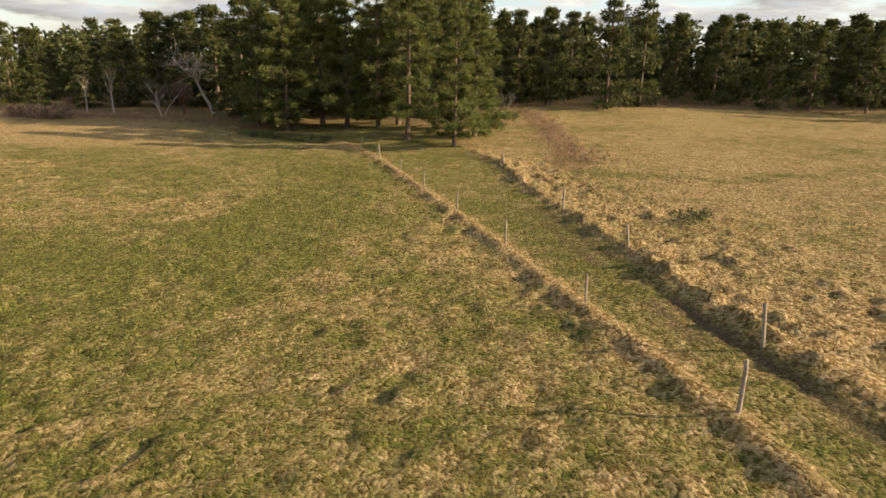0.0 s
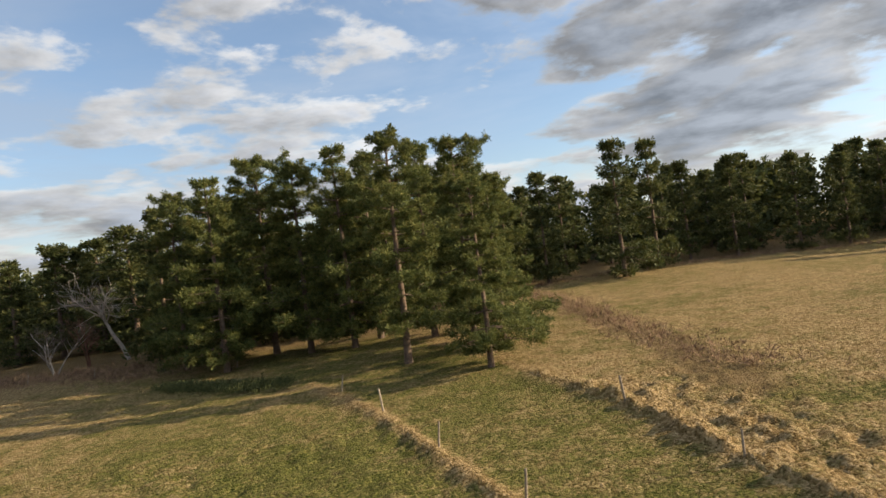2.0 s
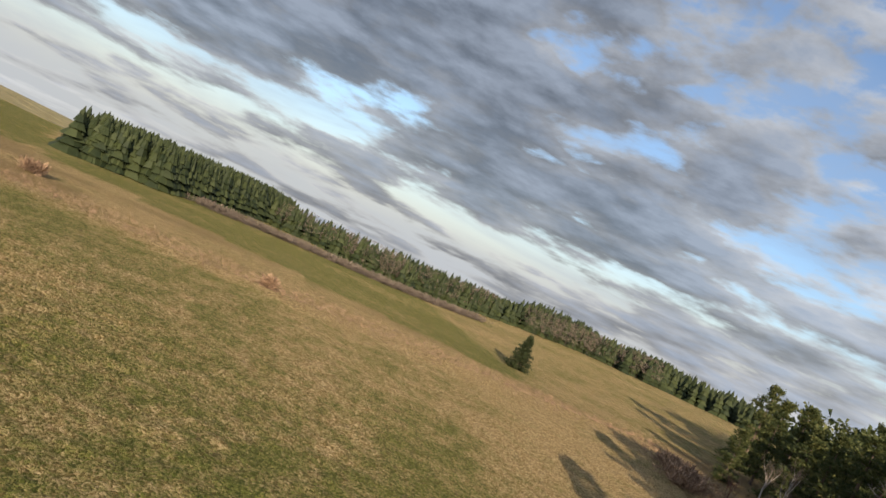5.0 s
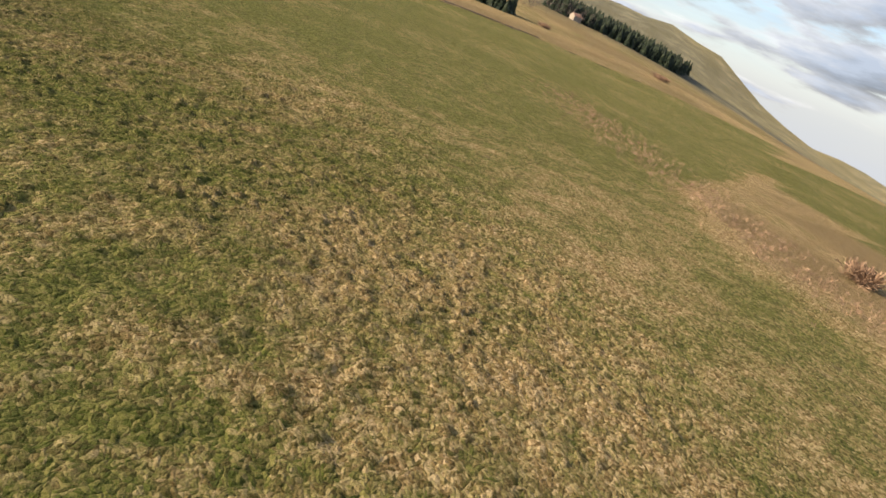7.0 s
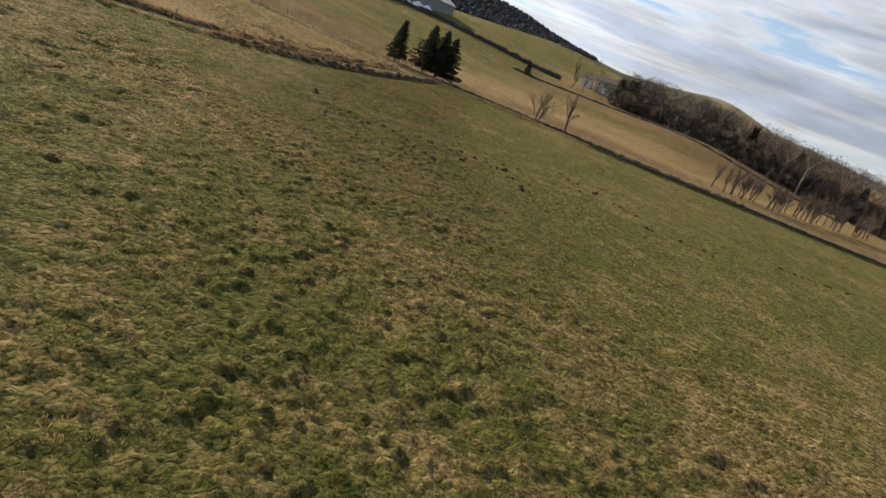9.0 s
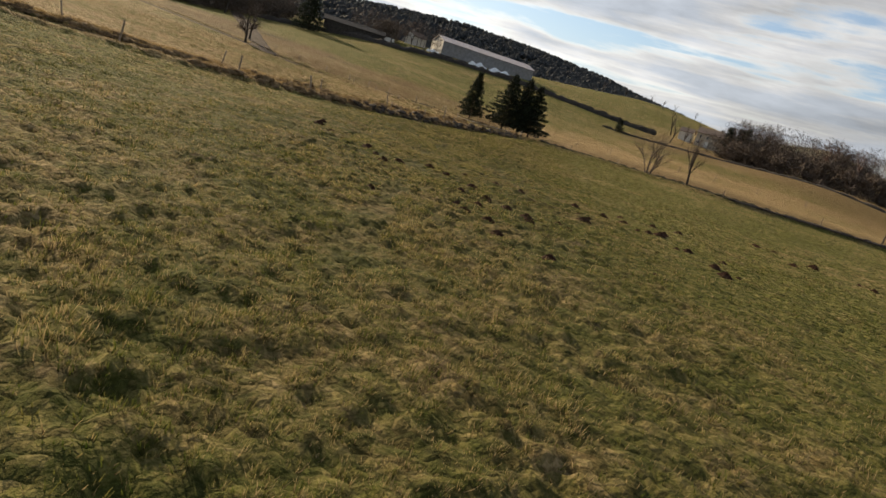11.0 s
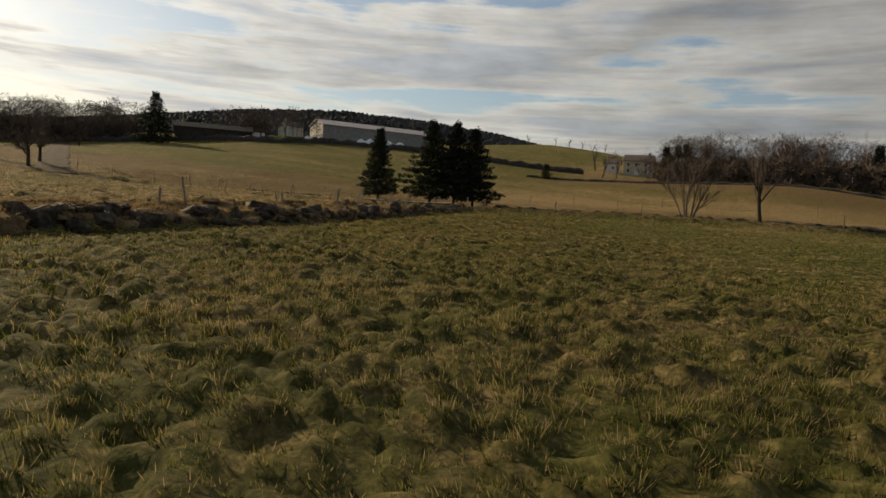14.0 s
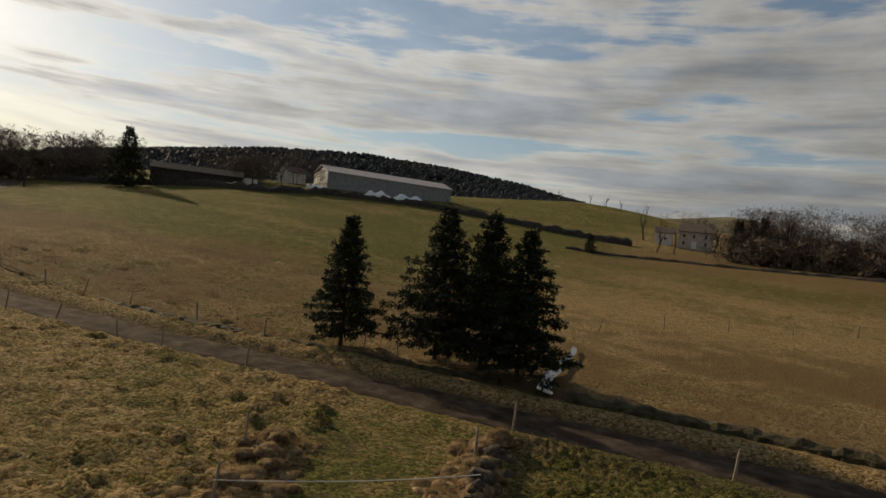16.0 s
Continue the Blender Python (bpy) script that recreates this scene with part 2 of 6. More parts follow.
    b.inputs["Sheen Tint"].default_value = (0.80, 0.66, 0.28, 1)
    mound = calc(nt, "SUBTRACT", 1.0, calc(nt, "MULTIPLY", vor.outputs["Distance"], 1.3))
    h = calc(nt, "ADD", calc(nt, "MULTIPLY", n3, 0.8), calc(nt, "MULTIPLY", n4, 0.45))
    h = calc(nt, "ADD", h, calc(nt, "MULTIPLY", mound, 0.6))
    bump_node(nt, b, calc(nt, "MULTIPLY", h, calc(nt, "SUBTRACT", 1.0, calc(nt, "MULTIPLY", turf_weight, 0.93))), 1.0, 0.20)


def plain(stops, scale=3.0, bump=0.3, dist=0.03, rough=0.85, spec=0.2, per_island=0.0, detail=5):
    def build(nt, b):
        n = noise_node(nt, scale, detail, 0.6)
        if per_island:
            g = nt.nodes.new("ShaderNodeNewGeometry")
            n = calc(nt, "ADD", calc(nt, "MULTIPLY", n, 1 - per_island), calc(nt, "MULTIPLY", g.outputs["Random Per Island"], per_island))
        nt.links.new(ramp_node(nt, n, stops), b.inputs["Base Color"])
        if bump:
            bump_node(nt, b, noise_node(nt, scale * 4, 4, 0.6), bump, dist)
    return build, rough, spec


def leaf_mat(name, stops, through=0.35, scale=0.45, per_island=0.4):
    def build(nt, b):
        n = noise_node(nt, scale, 4, 0.6)
        g = nt.nodes.new("ShaderNodeNewGeometry")
        n = calc(nt, "ADD", calc(nt, "MULTIPLY", n, 1 - per_island), calc(nt, "MULTIPLY", g.outputs["Random Per Island"], per_island))
        col = ramp_node(nt, n, stops)
        nt.links.new(col, b.inputs["Base Color"])
        t, m = nt.nodes.new("ShaderNodeBsdfTranslucent"), nt.nodes.new("ShaderNodeMixShader")
        nt.links.new(col, t.inputs["Color"])
        m.inputs[0].default_value = through
        nt.links.new(b.outputs[0], m.inputs[1])
        nt.links.new(t.outputs[0], m.inputs[2])
        nt.links.new(m.outputs[0], nt.nodes["Material Output"].inputs["Surface"])
    return material(name, build, 0.7, 0.25)


def sward_nodes(nt, b):
    """Grass blades: foot near black as painted shade, green or straw-coloured towards the tip, tuft by tuft."""
    pos = nt.nodes.new("ShaderNodeTexCoord").outputs["Object"]
    g = nt.nodes.new("ShaderNodeNewGeometry").outputs["Random Per Island"]
    mixed = calc(nt, "ADD", calc(nt, "MULTIPLY", g, 0.34), calc(nt, "MULTIPLY", noise_node(nt, 0.5, 3, 0.5, pos), 0.36))
    mixed = calc(nt, "ADD", mixed, calc(nt, "MULTIPLY", noise_node(nt, 3.0, 3, 0.6, pos), 0.30))
    col = ramp_node(nt, mixed, [(0.26, (0.050, 0.080, 0.012)), (0.40, (0.125, 0.155, 0.026)), (0.51, (0.250, 0.225, 0.062)), (0.63, (0.56, 0.42, 0.21))])
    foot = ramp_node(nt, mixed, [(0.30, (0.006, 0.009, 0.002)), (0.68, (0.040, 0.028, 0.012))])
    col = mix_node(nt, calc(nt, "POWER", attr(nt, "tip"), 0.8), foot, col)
    nt.links.new(col, b.inputs["Base Color"])
    t, m = nt.nodes.new("ShaderNodeBsdfTranslucent"), nt.nodes.new("ShaderNodeMixShader")
    nt.links.new(col, t.inputs["Color"])
    m.inputs[0].default_value = 0.48
    nt.links.new(b.outputs[0], m.inputs[1])
    nt.links.new(t.outputs[0], m.inputs[2])
    nt.links.new(m.outputs[0], nt.nodes["Material Output"].inputs["Surface"])


def stuff_mat(name, *a, **k):
    build, rough, spec = plain(*a, **k)
    return material(name, build, rough, spec)


M_GROUND = material("meadow", ground_nodes, 0.95, 0.05)
M_BLADE = leaf_mat("grass blades", [(0.22, (0.018, 0.029, 0.006)), (0.42, (0.046, 0.060, 0.012)), (0.57, (0.098, 0.090, 0.027)), (0.76, (0.25, 0.188, 0.090))], 0.55, 1.6, 0.34)
M_SWARD = material("sward", sward_nodes, 0.75, 0.15)
M_MAT = stuff_mat("matted dry grass", [(0.30, (0.055, 0.036, 0.020)), (0.46, (0.150, 0.103, 0.056)), (0.60, (0.265, 0.188, 0.106)), (0.74, (0.42, 0.31, 0.18))], 3.0, 1.0, 0.10, rough=0.95, spec=0.04, per_island=0.15, detail=9)
M_STRAW = leaf_mat("dry grass blades", [(0.2, (0.138, 0.086, 0.034)), (0.5, (0.292, 0.202, 0.086)), (0.85, (0.447, 0.344, 0.172))], 0.4, 0.8, 0.5)
M_PINE = leaf_mat("pine needles", [(0.25, (0.039, 0.056, 0.017)), (0.5, (0.107, 0.128, 0.035)), (0.8, (0.229, 0.211, 0.063))], 0.32)
# same needles as above at about two thirds, shade inside the wood painted in
M_PINE_SHADE = leaf_mat("shade-darkened pine needles", [(0.25, (0.026, 0.038, 0.013)), (0.5, (0.068, 0.082, 0.025)), (0.8, (0.150, 0.145, 0.046))], 0.28)
# far trees: distance haze is put into this blue-grey base colour
M_HILL_HAZE = leaf_mat("haze-grey hill wood", [(0.3, (0.066, 0.076, 0.082)), (0.75, (0.092, 0.104, 0.112))], 0.55)
M_PLANT = leaf_mat("plantation needles", [(0.25, (0.014, 0.022, 0.008)), (0.75, (0.046, 0.056, 0.017))], 0.15)
M_SPRUCE = leaf_mat("spruce needles", [(0.3, (0.008, 0.014, 0.007)), (0.75, (0.030, 0.040, 0.017))], 0.15, 0.8)
M_BARK = stuff_mat("pine bark", [(0.3, (0.07, 0.05, 0.038)), (0.7, (0.20, 0.145, 0.105))], 5.0, 0.6, 0.05)
M_PALE = stuff_mat("pale bark", [(0.3, (0.20, 0.17, 0.145)), (0.7, (0.44, 0.39, 0.335))], 5.0, 0.4, 0.03)
M_DARKBARK = stuff_mat("dark bark", [(0.3, (0.035, 0.028, 0.022)), (0.7, (0.10, 0.082, 0.065))], 5.0, 0.4, 0.03)
M_TWIG = stuff_mat("bare twigs", [(0.3, (0.075, 0.058, 0.045)), (0.7, (0.175, 0.138, 0.108))], 1.0, 0, per_island=0.3)
M_REDTWIG = stuff_mat("reddish twigs", [(0.3, (0.10, 0.05, 0.035)), (0.7, (0.22, 0.12, 0.08))], 1.0, 0, per_island=0.3)
M_THICK = stuff_mat("pale leafless twigs", [(0.3, (0.066, 0.050, 0.043)), (0.7, (0.150, 0.117, 0.098))], 0.3, 0, per_island=0.4)
M_BRUSH = stuff_mat("dead bracken", [(0.3, (0.12, 0.075, 0.048)), (0.7, (0.36, 0.235, 0.145))], 1.0, 0, per_island=0.5)
M_POST = stuff_mat("weathered post wood", [(0.3, (0.17, 0.135, 0.10)), (0.7, (0.40, 0.33, 0.25))], 9.0, 0.5, 0.02)
M_STONE = stuff_mat("basalt fieldstone", [(0.3, (0.030, 0.025, 0.020)), (0.5, (0.068, 0.053, 0.039)), (0.62, (0.115, 0.091, 0.066)), (0.75, (0.20, 0.165, 0.122))], 4.0, 1.0, 0.06, detail=9)
M_SOIL = stuff_mat("molehill soil", [(0.3, (0.022, 0.011, 0.007)), (0.7, (0.105, 0.056, 0.036))], 26.0, 1.0, 0.06, spec=0.05)
M_ROAD = stuff_mat("dirt road", [(0.3, (0.022, 0.016, 0.012)), (0.5, (0.055, 0.041, 0.031)), (0.7, (0.11, 0.085, 0.066))], 0.9, 0.8, 0.06, rough=0.95, spec=0.04, detail=8)
M_VERGE = stuff_mat("dark grassy bank", [(0.3, (0.018, 0.016, 0.008)), (0.7, (0.09, 0.075, 0.035))], 1.6, 1.0, 0.15, detail=8)
M_RENDER = stuff_mat("pale render", [(0.3, (0.55, 0.52, 0.46)), (0.7, (0.75, 0.72, 0.66))], 1.5, 0.1)
M_RUBBLE = stuff_mat("stone masonry", [(0.3, (0.20, 0.165, 0.125)), (0.7, (0.40, 0.34, 0.27))], 2.5, 0.5, 0.05)
M_CREAM = stuff_mat("cream lime render", [(0.3, (0.38, 0.33, 0.25)), (0.7, (0.58, 0.52, 0.42))], 1.2, 0.3, 0.04)
M_ROOF = stuff_mat("roof tile", [(0.3, (0.10, 0.075, 0.06)), (0.7, (0.22, 0.17, 0.14))], 3.0, 0.4, 0.04)
M_REDROOF = stuff_mat("red roof tile", [(0.3, (0.20, 0.10, 0.07)), (0.7, (0.34, 0.19, 0.13))], 3.0, 0.4, 0.04)
M_BARNROOF = stuff_mat("pale pinkish sheet roof", [(0.3, (0.40, 0.34, 0.32)), (0.7, (0.55, 0.48, 0.45))], 0.5, 0.2, 0.03, rough=0.55)
M_SHEET = stuff_mat("fibre cement sheeting", [(0.3, (0.20, 0.20, 0.205)), (0.7, (0.34, 0.34, 0.34))], 0.8, 0.2, 0.03, rough=0.6)
M_SHED = stuff_mat("dark shed boards", [(0.3, (0.03, 0.027, 0.024)), (0.7, (0.08, 0.07, 0.06))], 1.5, 0.3)
M_TARP = stuff_mat("white tarpaulin", [(0.3, (0.62, 0.66, 0.68)), (0.7, (0.8, 0.83, 0.84))], 1.5, 0.4, 0.05, rough=0.4)
M_DARKGLASS = stuff_mat("window glass", [(0.3, (0.02, 0.022, 0.025)), (0.7, (0.05, 0.055, 0.06))], 1.0, 0, rough=0.12, spec=0.5)
M_PAINT = stuff_mat("white painted door", [(0.3, (0.7, 0.69, 0.66)), (0.7, (0.8, 0.79, 0.76))], 2.0, 0.05)
M_TAPE = stuff_mat("white fence tape", [(0.3, (0.7, 0.68, 0.62)), (0.7, (0.82, 0.8, 0.76))], 6.0, 0, rough=0.5)
M_WATER = stuff_mat("water", [(0.3, (0.02, 0.025, 0.03)), (0.7, (0.05, 0.055, 0.06))], 2.0, 0.15, 0.02, rough=0.06, spec=0.5)
M_GORSE = stuff_mat("broom shrub", [(0.3, (0.035, 0.045, 0.014)), (0.7, (0.12, 0.125, 0.045))], 1.0, 0, per_island=0.5)


# ---- mesh helpers ----
def mesh_np(name, verts, faces, mat, smooth=False):
    """A mesh from arrays of vertices and of faces that all have the same number of corners."""
    verts, faces = np.asarray(verts, np.float32), np.asarray(faces, np.int32)
    me = bpy.data.meshes.new(name)
    k = faces.shape[1]
    me.vertices.add(len(verts))
    me.vertices.foreach_set("co", verts.ravel())
    me.loops.add(faces.size)
    me.loops.foreach_set("vertex_index", faces.ravel())
    me.polygons.add(len(faces))
    me.polygons.foreach_set("loop_start", np.arange(0, faces.size, k, dtype=np.int32))
    me.polygons.foreach_set("use_smooth", np.full(len(faces), smooth))
    me.materials.append(mat)
    me.update(calc_edges=True)
    me.validate()
    return me


def part_mesh(name, me, parent, label=""):
    ob = new(name, me)
    ob.parent = parent
    if label:
        ob["label"] = label
    return ob


def part(name, bm, mat, parent, label=""):
    me = bpy.data.meshes.new(name)
    bm.to_mesh(me)
    bm.free()
    me.materials.append(mat)
    return part_mesh(name, me, parent, label)


def empty(name, label, category, group="", kind=""):
    return tagged(new(name), label, category, group, kind)


def value_noise(x, y, seed=0):
    """Smooth noise in 0..1 over the plane, for arrays."""
    xi, yi = np.floor(x).astype(np.int64), np.floor(y).astype(np.int64)
    fx, fy = x - xi, y - yi
    fx, fy = fx * fx * (3 - 2 * fx), fy * fy * (3 - 2 * fy)

    def h(a, b):
        n = (a * 374761393 + b * 668265263 + seed * 1442695041) & 0xFFFFFFFF
        n = ((n ^ (n >> 13)) * 1274126177) & 0xFFFFFFFF
        return ((n ^ (n >> 16)) & 0xFFFF) / 65535.0
    return (h(xi, yi) * (1 - fx) + h(xi + 1, yi) * fx) * (1 - fy) + (h(xi, yi + 1) * (1 - fx) + h(xi + 1, yi + 1) * fx) * fy


def tufted(x, y, cell, seed):
    """Round cushions on a jittered grid, each with a height of its own, with narrow hollows between them."""
    u, v = x / cell, y / cell
    iu, iv = np.floor(u).astype(np.int64), np.floor(v).astype(np.int64)
    best, tall = np.full(np.shape(x), 9.0), np.zeros(np.shape(x))
    for a in (-1, 0, 1):
        for b in (-1, 0, 1):
            cx, cy = iu + a, iv + b
            k = (cx * 374761393 + cy * 668265263 + seed * 1442695041) & 0xFFFFFFFF
            k = ((k ^ (k >> 13)) * 1274126177) & 0xFFFFFFFF
            d = (u - cx - 0.1 - 0.8 * ((k & 1023) / 1023.0)) ** 2 + (v - cy - 0.1 - 0.8 * (((k >> 10) & 1023) / 1023.0)) ** 2
            near = d < best
            tall = np.where(near, ((k >> 20) & 1023) / 1023.0, tall)
            best = np.where(near, d, best)
    return np.clip(1.0 - best * 1.35, 0, 1) * (0.35 + 0.65 * tall)


def line_dist(x, y, pts):
    """Distance of points from a polyline, and the signed side (positive: to the right of its direction)."""
    best = np.full(np.shape(x), 1e9)
    side = np.zeros(np.shape(x))
    for (ax, ay), (bx, by) in zip(pts[:-1], pts[1:]):
        dx, dy = bx - ax, by - ay
        t = np.clip(((x - ax) * dx + (y - ay) * dy) / (dx * dx + dy * dy), 0, 1)
        d = np.hypot(x - ax - t * dx, y - ay - t * dy)
        s = (x - ax) * dy - (y - ay) * dx
        side = np.where(d < best, np.sign(s), side)
        best = np.minimum(best, d)
    return best, side


def step(a, b, v):
    t = np.clip((v - a) / (b - a), 0, 1)
    return t * t * (3 - 2 * t)


# ---- the lie of the land ----
NEAR = [(0, -10, 1.0), (1, 22, 1.4), (0, 45, 1.5), (-6, 64, 1.4), (9, 30, 1.9), (10, 17, 2.2), (8, 50, 1.7), (30, 45, 2.8),
        (46, 112, 3.8), (70, 107, 3.2), (3, 72, 2.0), (-3, 79, 1.8), (-22, 95, 1.0), (-42, 112, 1.2), (-74, 118, 0.8), (-40, 20, 1.1),
        (-30, 0, 1.0), (-12, -7, 1.05), (-76, 45, 0.7), (-80, 85, 0.6), (-40, -60, 0.9), (24, -44, 0.76), (36, -66, 0.76), (19, -31, 0.80), (29, -38, 0.78), (31, -53, 0.78), (48, -77, 1.1),
        (18, -76, 1.1), (84, -63, 1.4), (-20, -92, 0.8), (-60, -118, 0.6)]
FAR = [(84, -92, 3.2), (128, -122, 9.5), (186, -165, 20.0), (175, -232, 23.5), (70, -108, 2.6), (90, -181, 8.2), (80, -246, 13.5), (167, -350, 35.0), (190, -103, 10.5), (220, -130, 15.0),
       (50, -215, 10.5), (20, -195, 9.6), (240, -40, 9.0), (300, -200, 26.0), (-5, -160, 2.3), (-50, -260, 3.0), (-130, -430, 5.0), (20, -480, 22.0),
       (-115, 102, -1.4), (-200, 46, -3.6), (-195, 98, -4.0), (-148, 18, -2.6), (-215, 232, -1.0), (-245, 185, -2.5), (-330, -60, -15.0), (-230, -170, 1.0),
       (-360, -360, 3.0), (60, 220, 9.0), (200, 150, 10.0), (200, 0, 9.0), (-100, 300, 4.0), (-700, -250, -58.0), (-600, 250, -55.0), (-560, -560, 8.0), (-380, 120, -17.0), (-400, 330, -16.0),
       (0, -1100, 48.0), (581, -328, 60.0), (534, -406, 74.0), (480, -473, 80.0), (416, -533, 76.0), (354, -577, 67.0), (296, -609, 52.0), (638, -156, 30.0), (395, -262, 27.0), (326, -351, 31.0), (237, -420, 34.0), (90, -420, 24.0)]
RIM = [(-260, -1150, 50.0), (260, -1100, 55.0), (-2400, -900, -205.0), (-2600, 100, -260.0), (-1900, 1600, -190.0), (-1000, 700, -75.0), (-1300, 0, -125.0), (-1200, -450, -100.0), (-900, -1100, 10.0), (2400, 0, 40.0), (0, 2600, -20.0),
       (600, -2600, 60.0), (-1200, -2600, 20.0), (1300, -900, 40.0), (-3500, -3500, -200.0), (-3500, 3500, -300.0), (3500, 3500, 0.0), (3500, -3500, 40.0)]
WALL = [(-11, 77), (-5.6, 64.1), (-0.9, 47.6), (3.7, 30.9), (7.7, 13.6), (11.6, -6), (15.2, -20), (19.6, -31), (24.3, -43.6), (28.1, -52), (32, -61), (35.5, -68.5)]
FENCE_B = [(4.5, 66), (6.7, 56.6), (7.2, 47.3), (8.4, 38.2), (9.6, 28.4), (10.9, 17), (15.5, -5), (21, -23), (27, -36), (30, -43), (33.2, -50), (37, -57), (40.5, -62.5)]
ROAD = [(150, -42), (110, -55), (84, -61.8), (60, -67), (48.5, -70.6), (37, -73.4), (29, -75.2), (18, -77), (6, -80.5), (-20, -96), (-60, -121.5), (-108, -148), (-150, -143.5), (-187, -127)]
LANE = [(95, -56.8), (110, -62), (160, -82.5), (219, -107), (240, -118)]
WEST = [(-86, 140), (-79, 85), (-75, 45), (-76, 19), (-84, 4), (-110, -12), (-160, -42), (-208, -78)]
RETURN = [(-40, 28), (-37, 16), (-22, 5), (-12, -5), (-3, -14.5), (6, -26), (16, -39), (24, -50), (30, -62)]
TURF = [(-46, 29)] + RETURN[2:]
STRIP = [(-84, 140), (-90, 108), (-96, 92), (-108, 60), (-121, 27), (-135, -10), (-170, -40)]
SOUTH = [(-208, -84), (-205, -97), (-185, -122), (-149, -139), (-110, -144), (-60, -117.5), (-20, -92), (4, -77), (18, -73.6), (35.5, -69.5)]


LIE = np.array(NEAR + FAR + RIM, float)
LIE_MEAN = float(LIE[:, 2].mean())
LIE_W = np.linalg.solve(np.sqrt((LIE[:, None, 0] - LIE[None, :, 0]) ** 2 + (LIE[:, None, 1] - LIE[None, :, 1]) ** 2 + 120.0), LIE[:, 2] - LIE_MEAN)


def base_height(x, y):
    x, y = np.asarray(x, float), np.asarray(y, float)
    z = np.full(x.shape, LIE_MEAN)
    for (px, py, _), w in zip(LIE, LIE_W):
        z = z + w * np.sqrt((x - px) ** 2 + (y - py) ** 2 + 120.0)

    def ridge(width, *pts):
        best = np.zeros(x.shape)
        for (ax, ay, ah), (bx, by, bh) in zip(pts[:-1], pts[1:]):
            dx, dy = bx - ax, by - ay
            t = np.clip(((x - ax) * dx + (y - ay) * dy) / (dx * dx + dy * dy), 0, 1)
            d = np.hypot(x - ax - t * dx, y - ay - t * dy)
            best = np.maximum(best, (ah + (bh - ah) * t) * np.exp(-(d / width) ** 2))
        return best
    # the hills round the valley
    hills = ridge(260, (800, -1900, 66), (480, -1930, 86), (380, -1960, 62), (60, -2050, 36), (-300, -2000, 46))
    hills = np.maximum(hills, ridge(150, (-60, -2250, 45), (-230, -2250, 108), (-330, -2250, 103), (-480, -2250, 10)))
    hills = np.maximum(hills, ridge(420, (-760, -2150, 58), (-970, -2090, 82), (-1100, -2010, 114), (-1260, -1960, 104), (-1580, -1660, 138), (-1800, -1560, 70)))
    hills = np.maximum(hills, ridge(350, (-2500, -300, 15), (-2500, -900, 40), (-2400, -1300, 55)))
    z = z + hills * (0.85 + 0.3 * value_noise(x * 0.006, y * 0.006, 31))
    return z


def height(x, y):
    """Ground height with the banks, the sunk road and the tracks, but without the tussocks."""
    z = base_height(x, y)
    x, y = np.asarray(x, float), np.asarray(y, float)
    d, s = line_dist(x, y, WALL)
    z = z + (0.19 - 0.04 * step(5, -15, y)) * np.exp(-(d / (0.42 + 0.18 * step(5, -15, y))) ** 2) - 0.06 * np.exp(-((d - 1.6) / 0.8) ** 2) * (s > 0)
    d, s = line_dist(x, y, FENCE_B)
    z = z + (0.20 - 0.06 * step(5, -20, y)) * np.exp(-(d / 1.0) ** 2) * (0.6 + 0.8 * value_noise(x * 0.5, y * 0.5, 5))
    z = z - 0.22 * value_noise(x * 0.3, y * 0.3, 33) * np.exp(-((d - 1.0) / 0.38) ** 2) * (s > 0) * step(30, 20, y) * step(-30, -10, y)
    d, _ = line_dist(x, y, ROAD)
    z = z - 0.30 * step(2.6, 1.7, d) + 0.18 * np.exp(-((d - 3.4) / 0.8) ** 2)
    d, _ = line_dist(x, y, WEST)
    z = z + 0.45 * np.exp(-(d / 1.0) ** 2)
    d, _ = line_dist(x, y, SOUTH)
    z = z + 0.40 * np.exp(-(d / 0.9) ** 2)
    return z


def hgt(x, y):
    return float(height(np.array([x]), np.array([y]))[0])


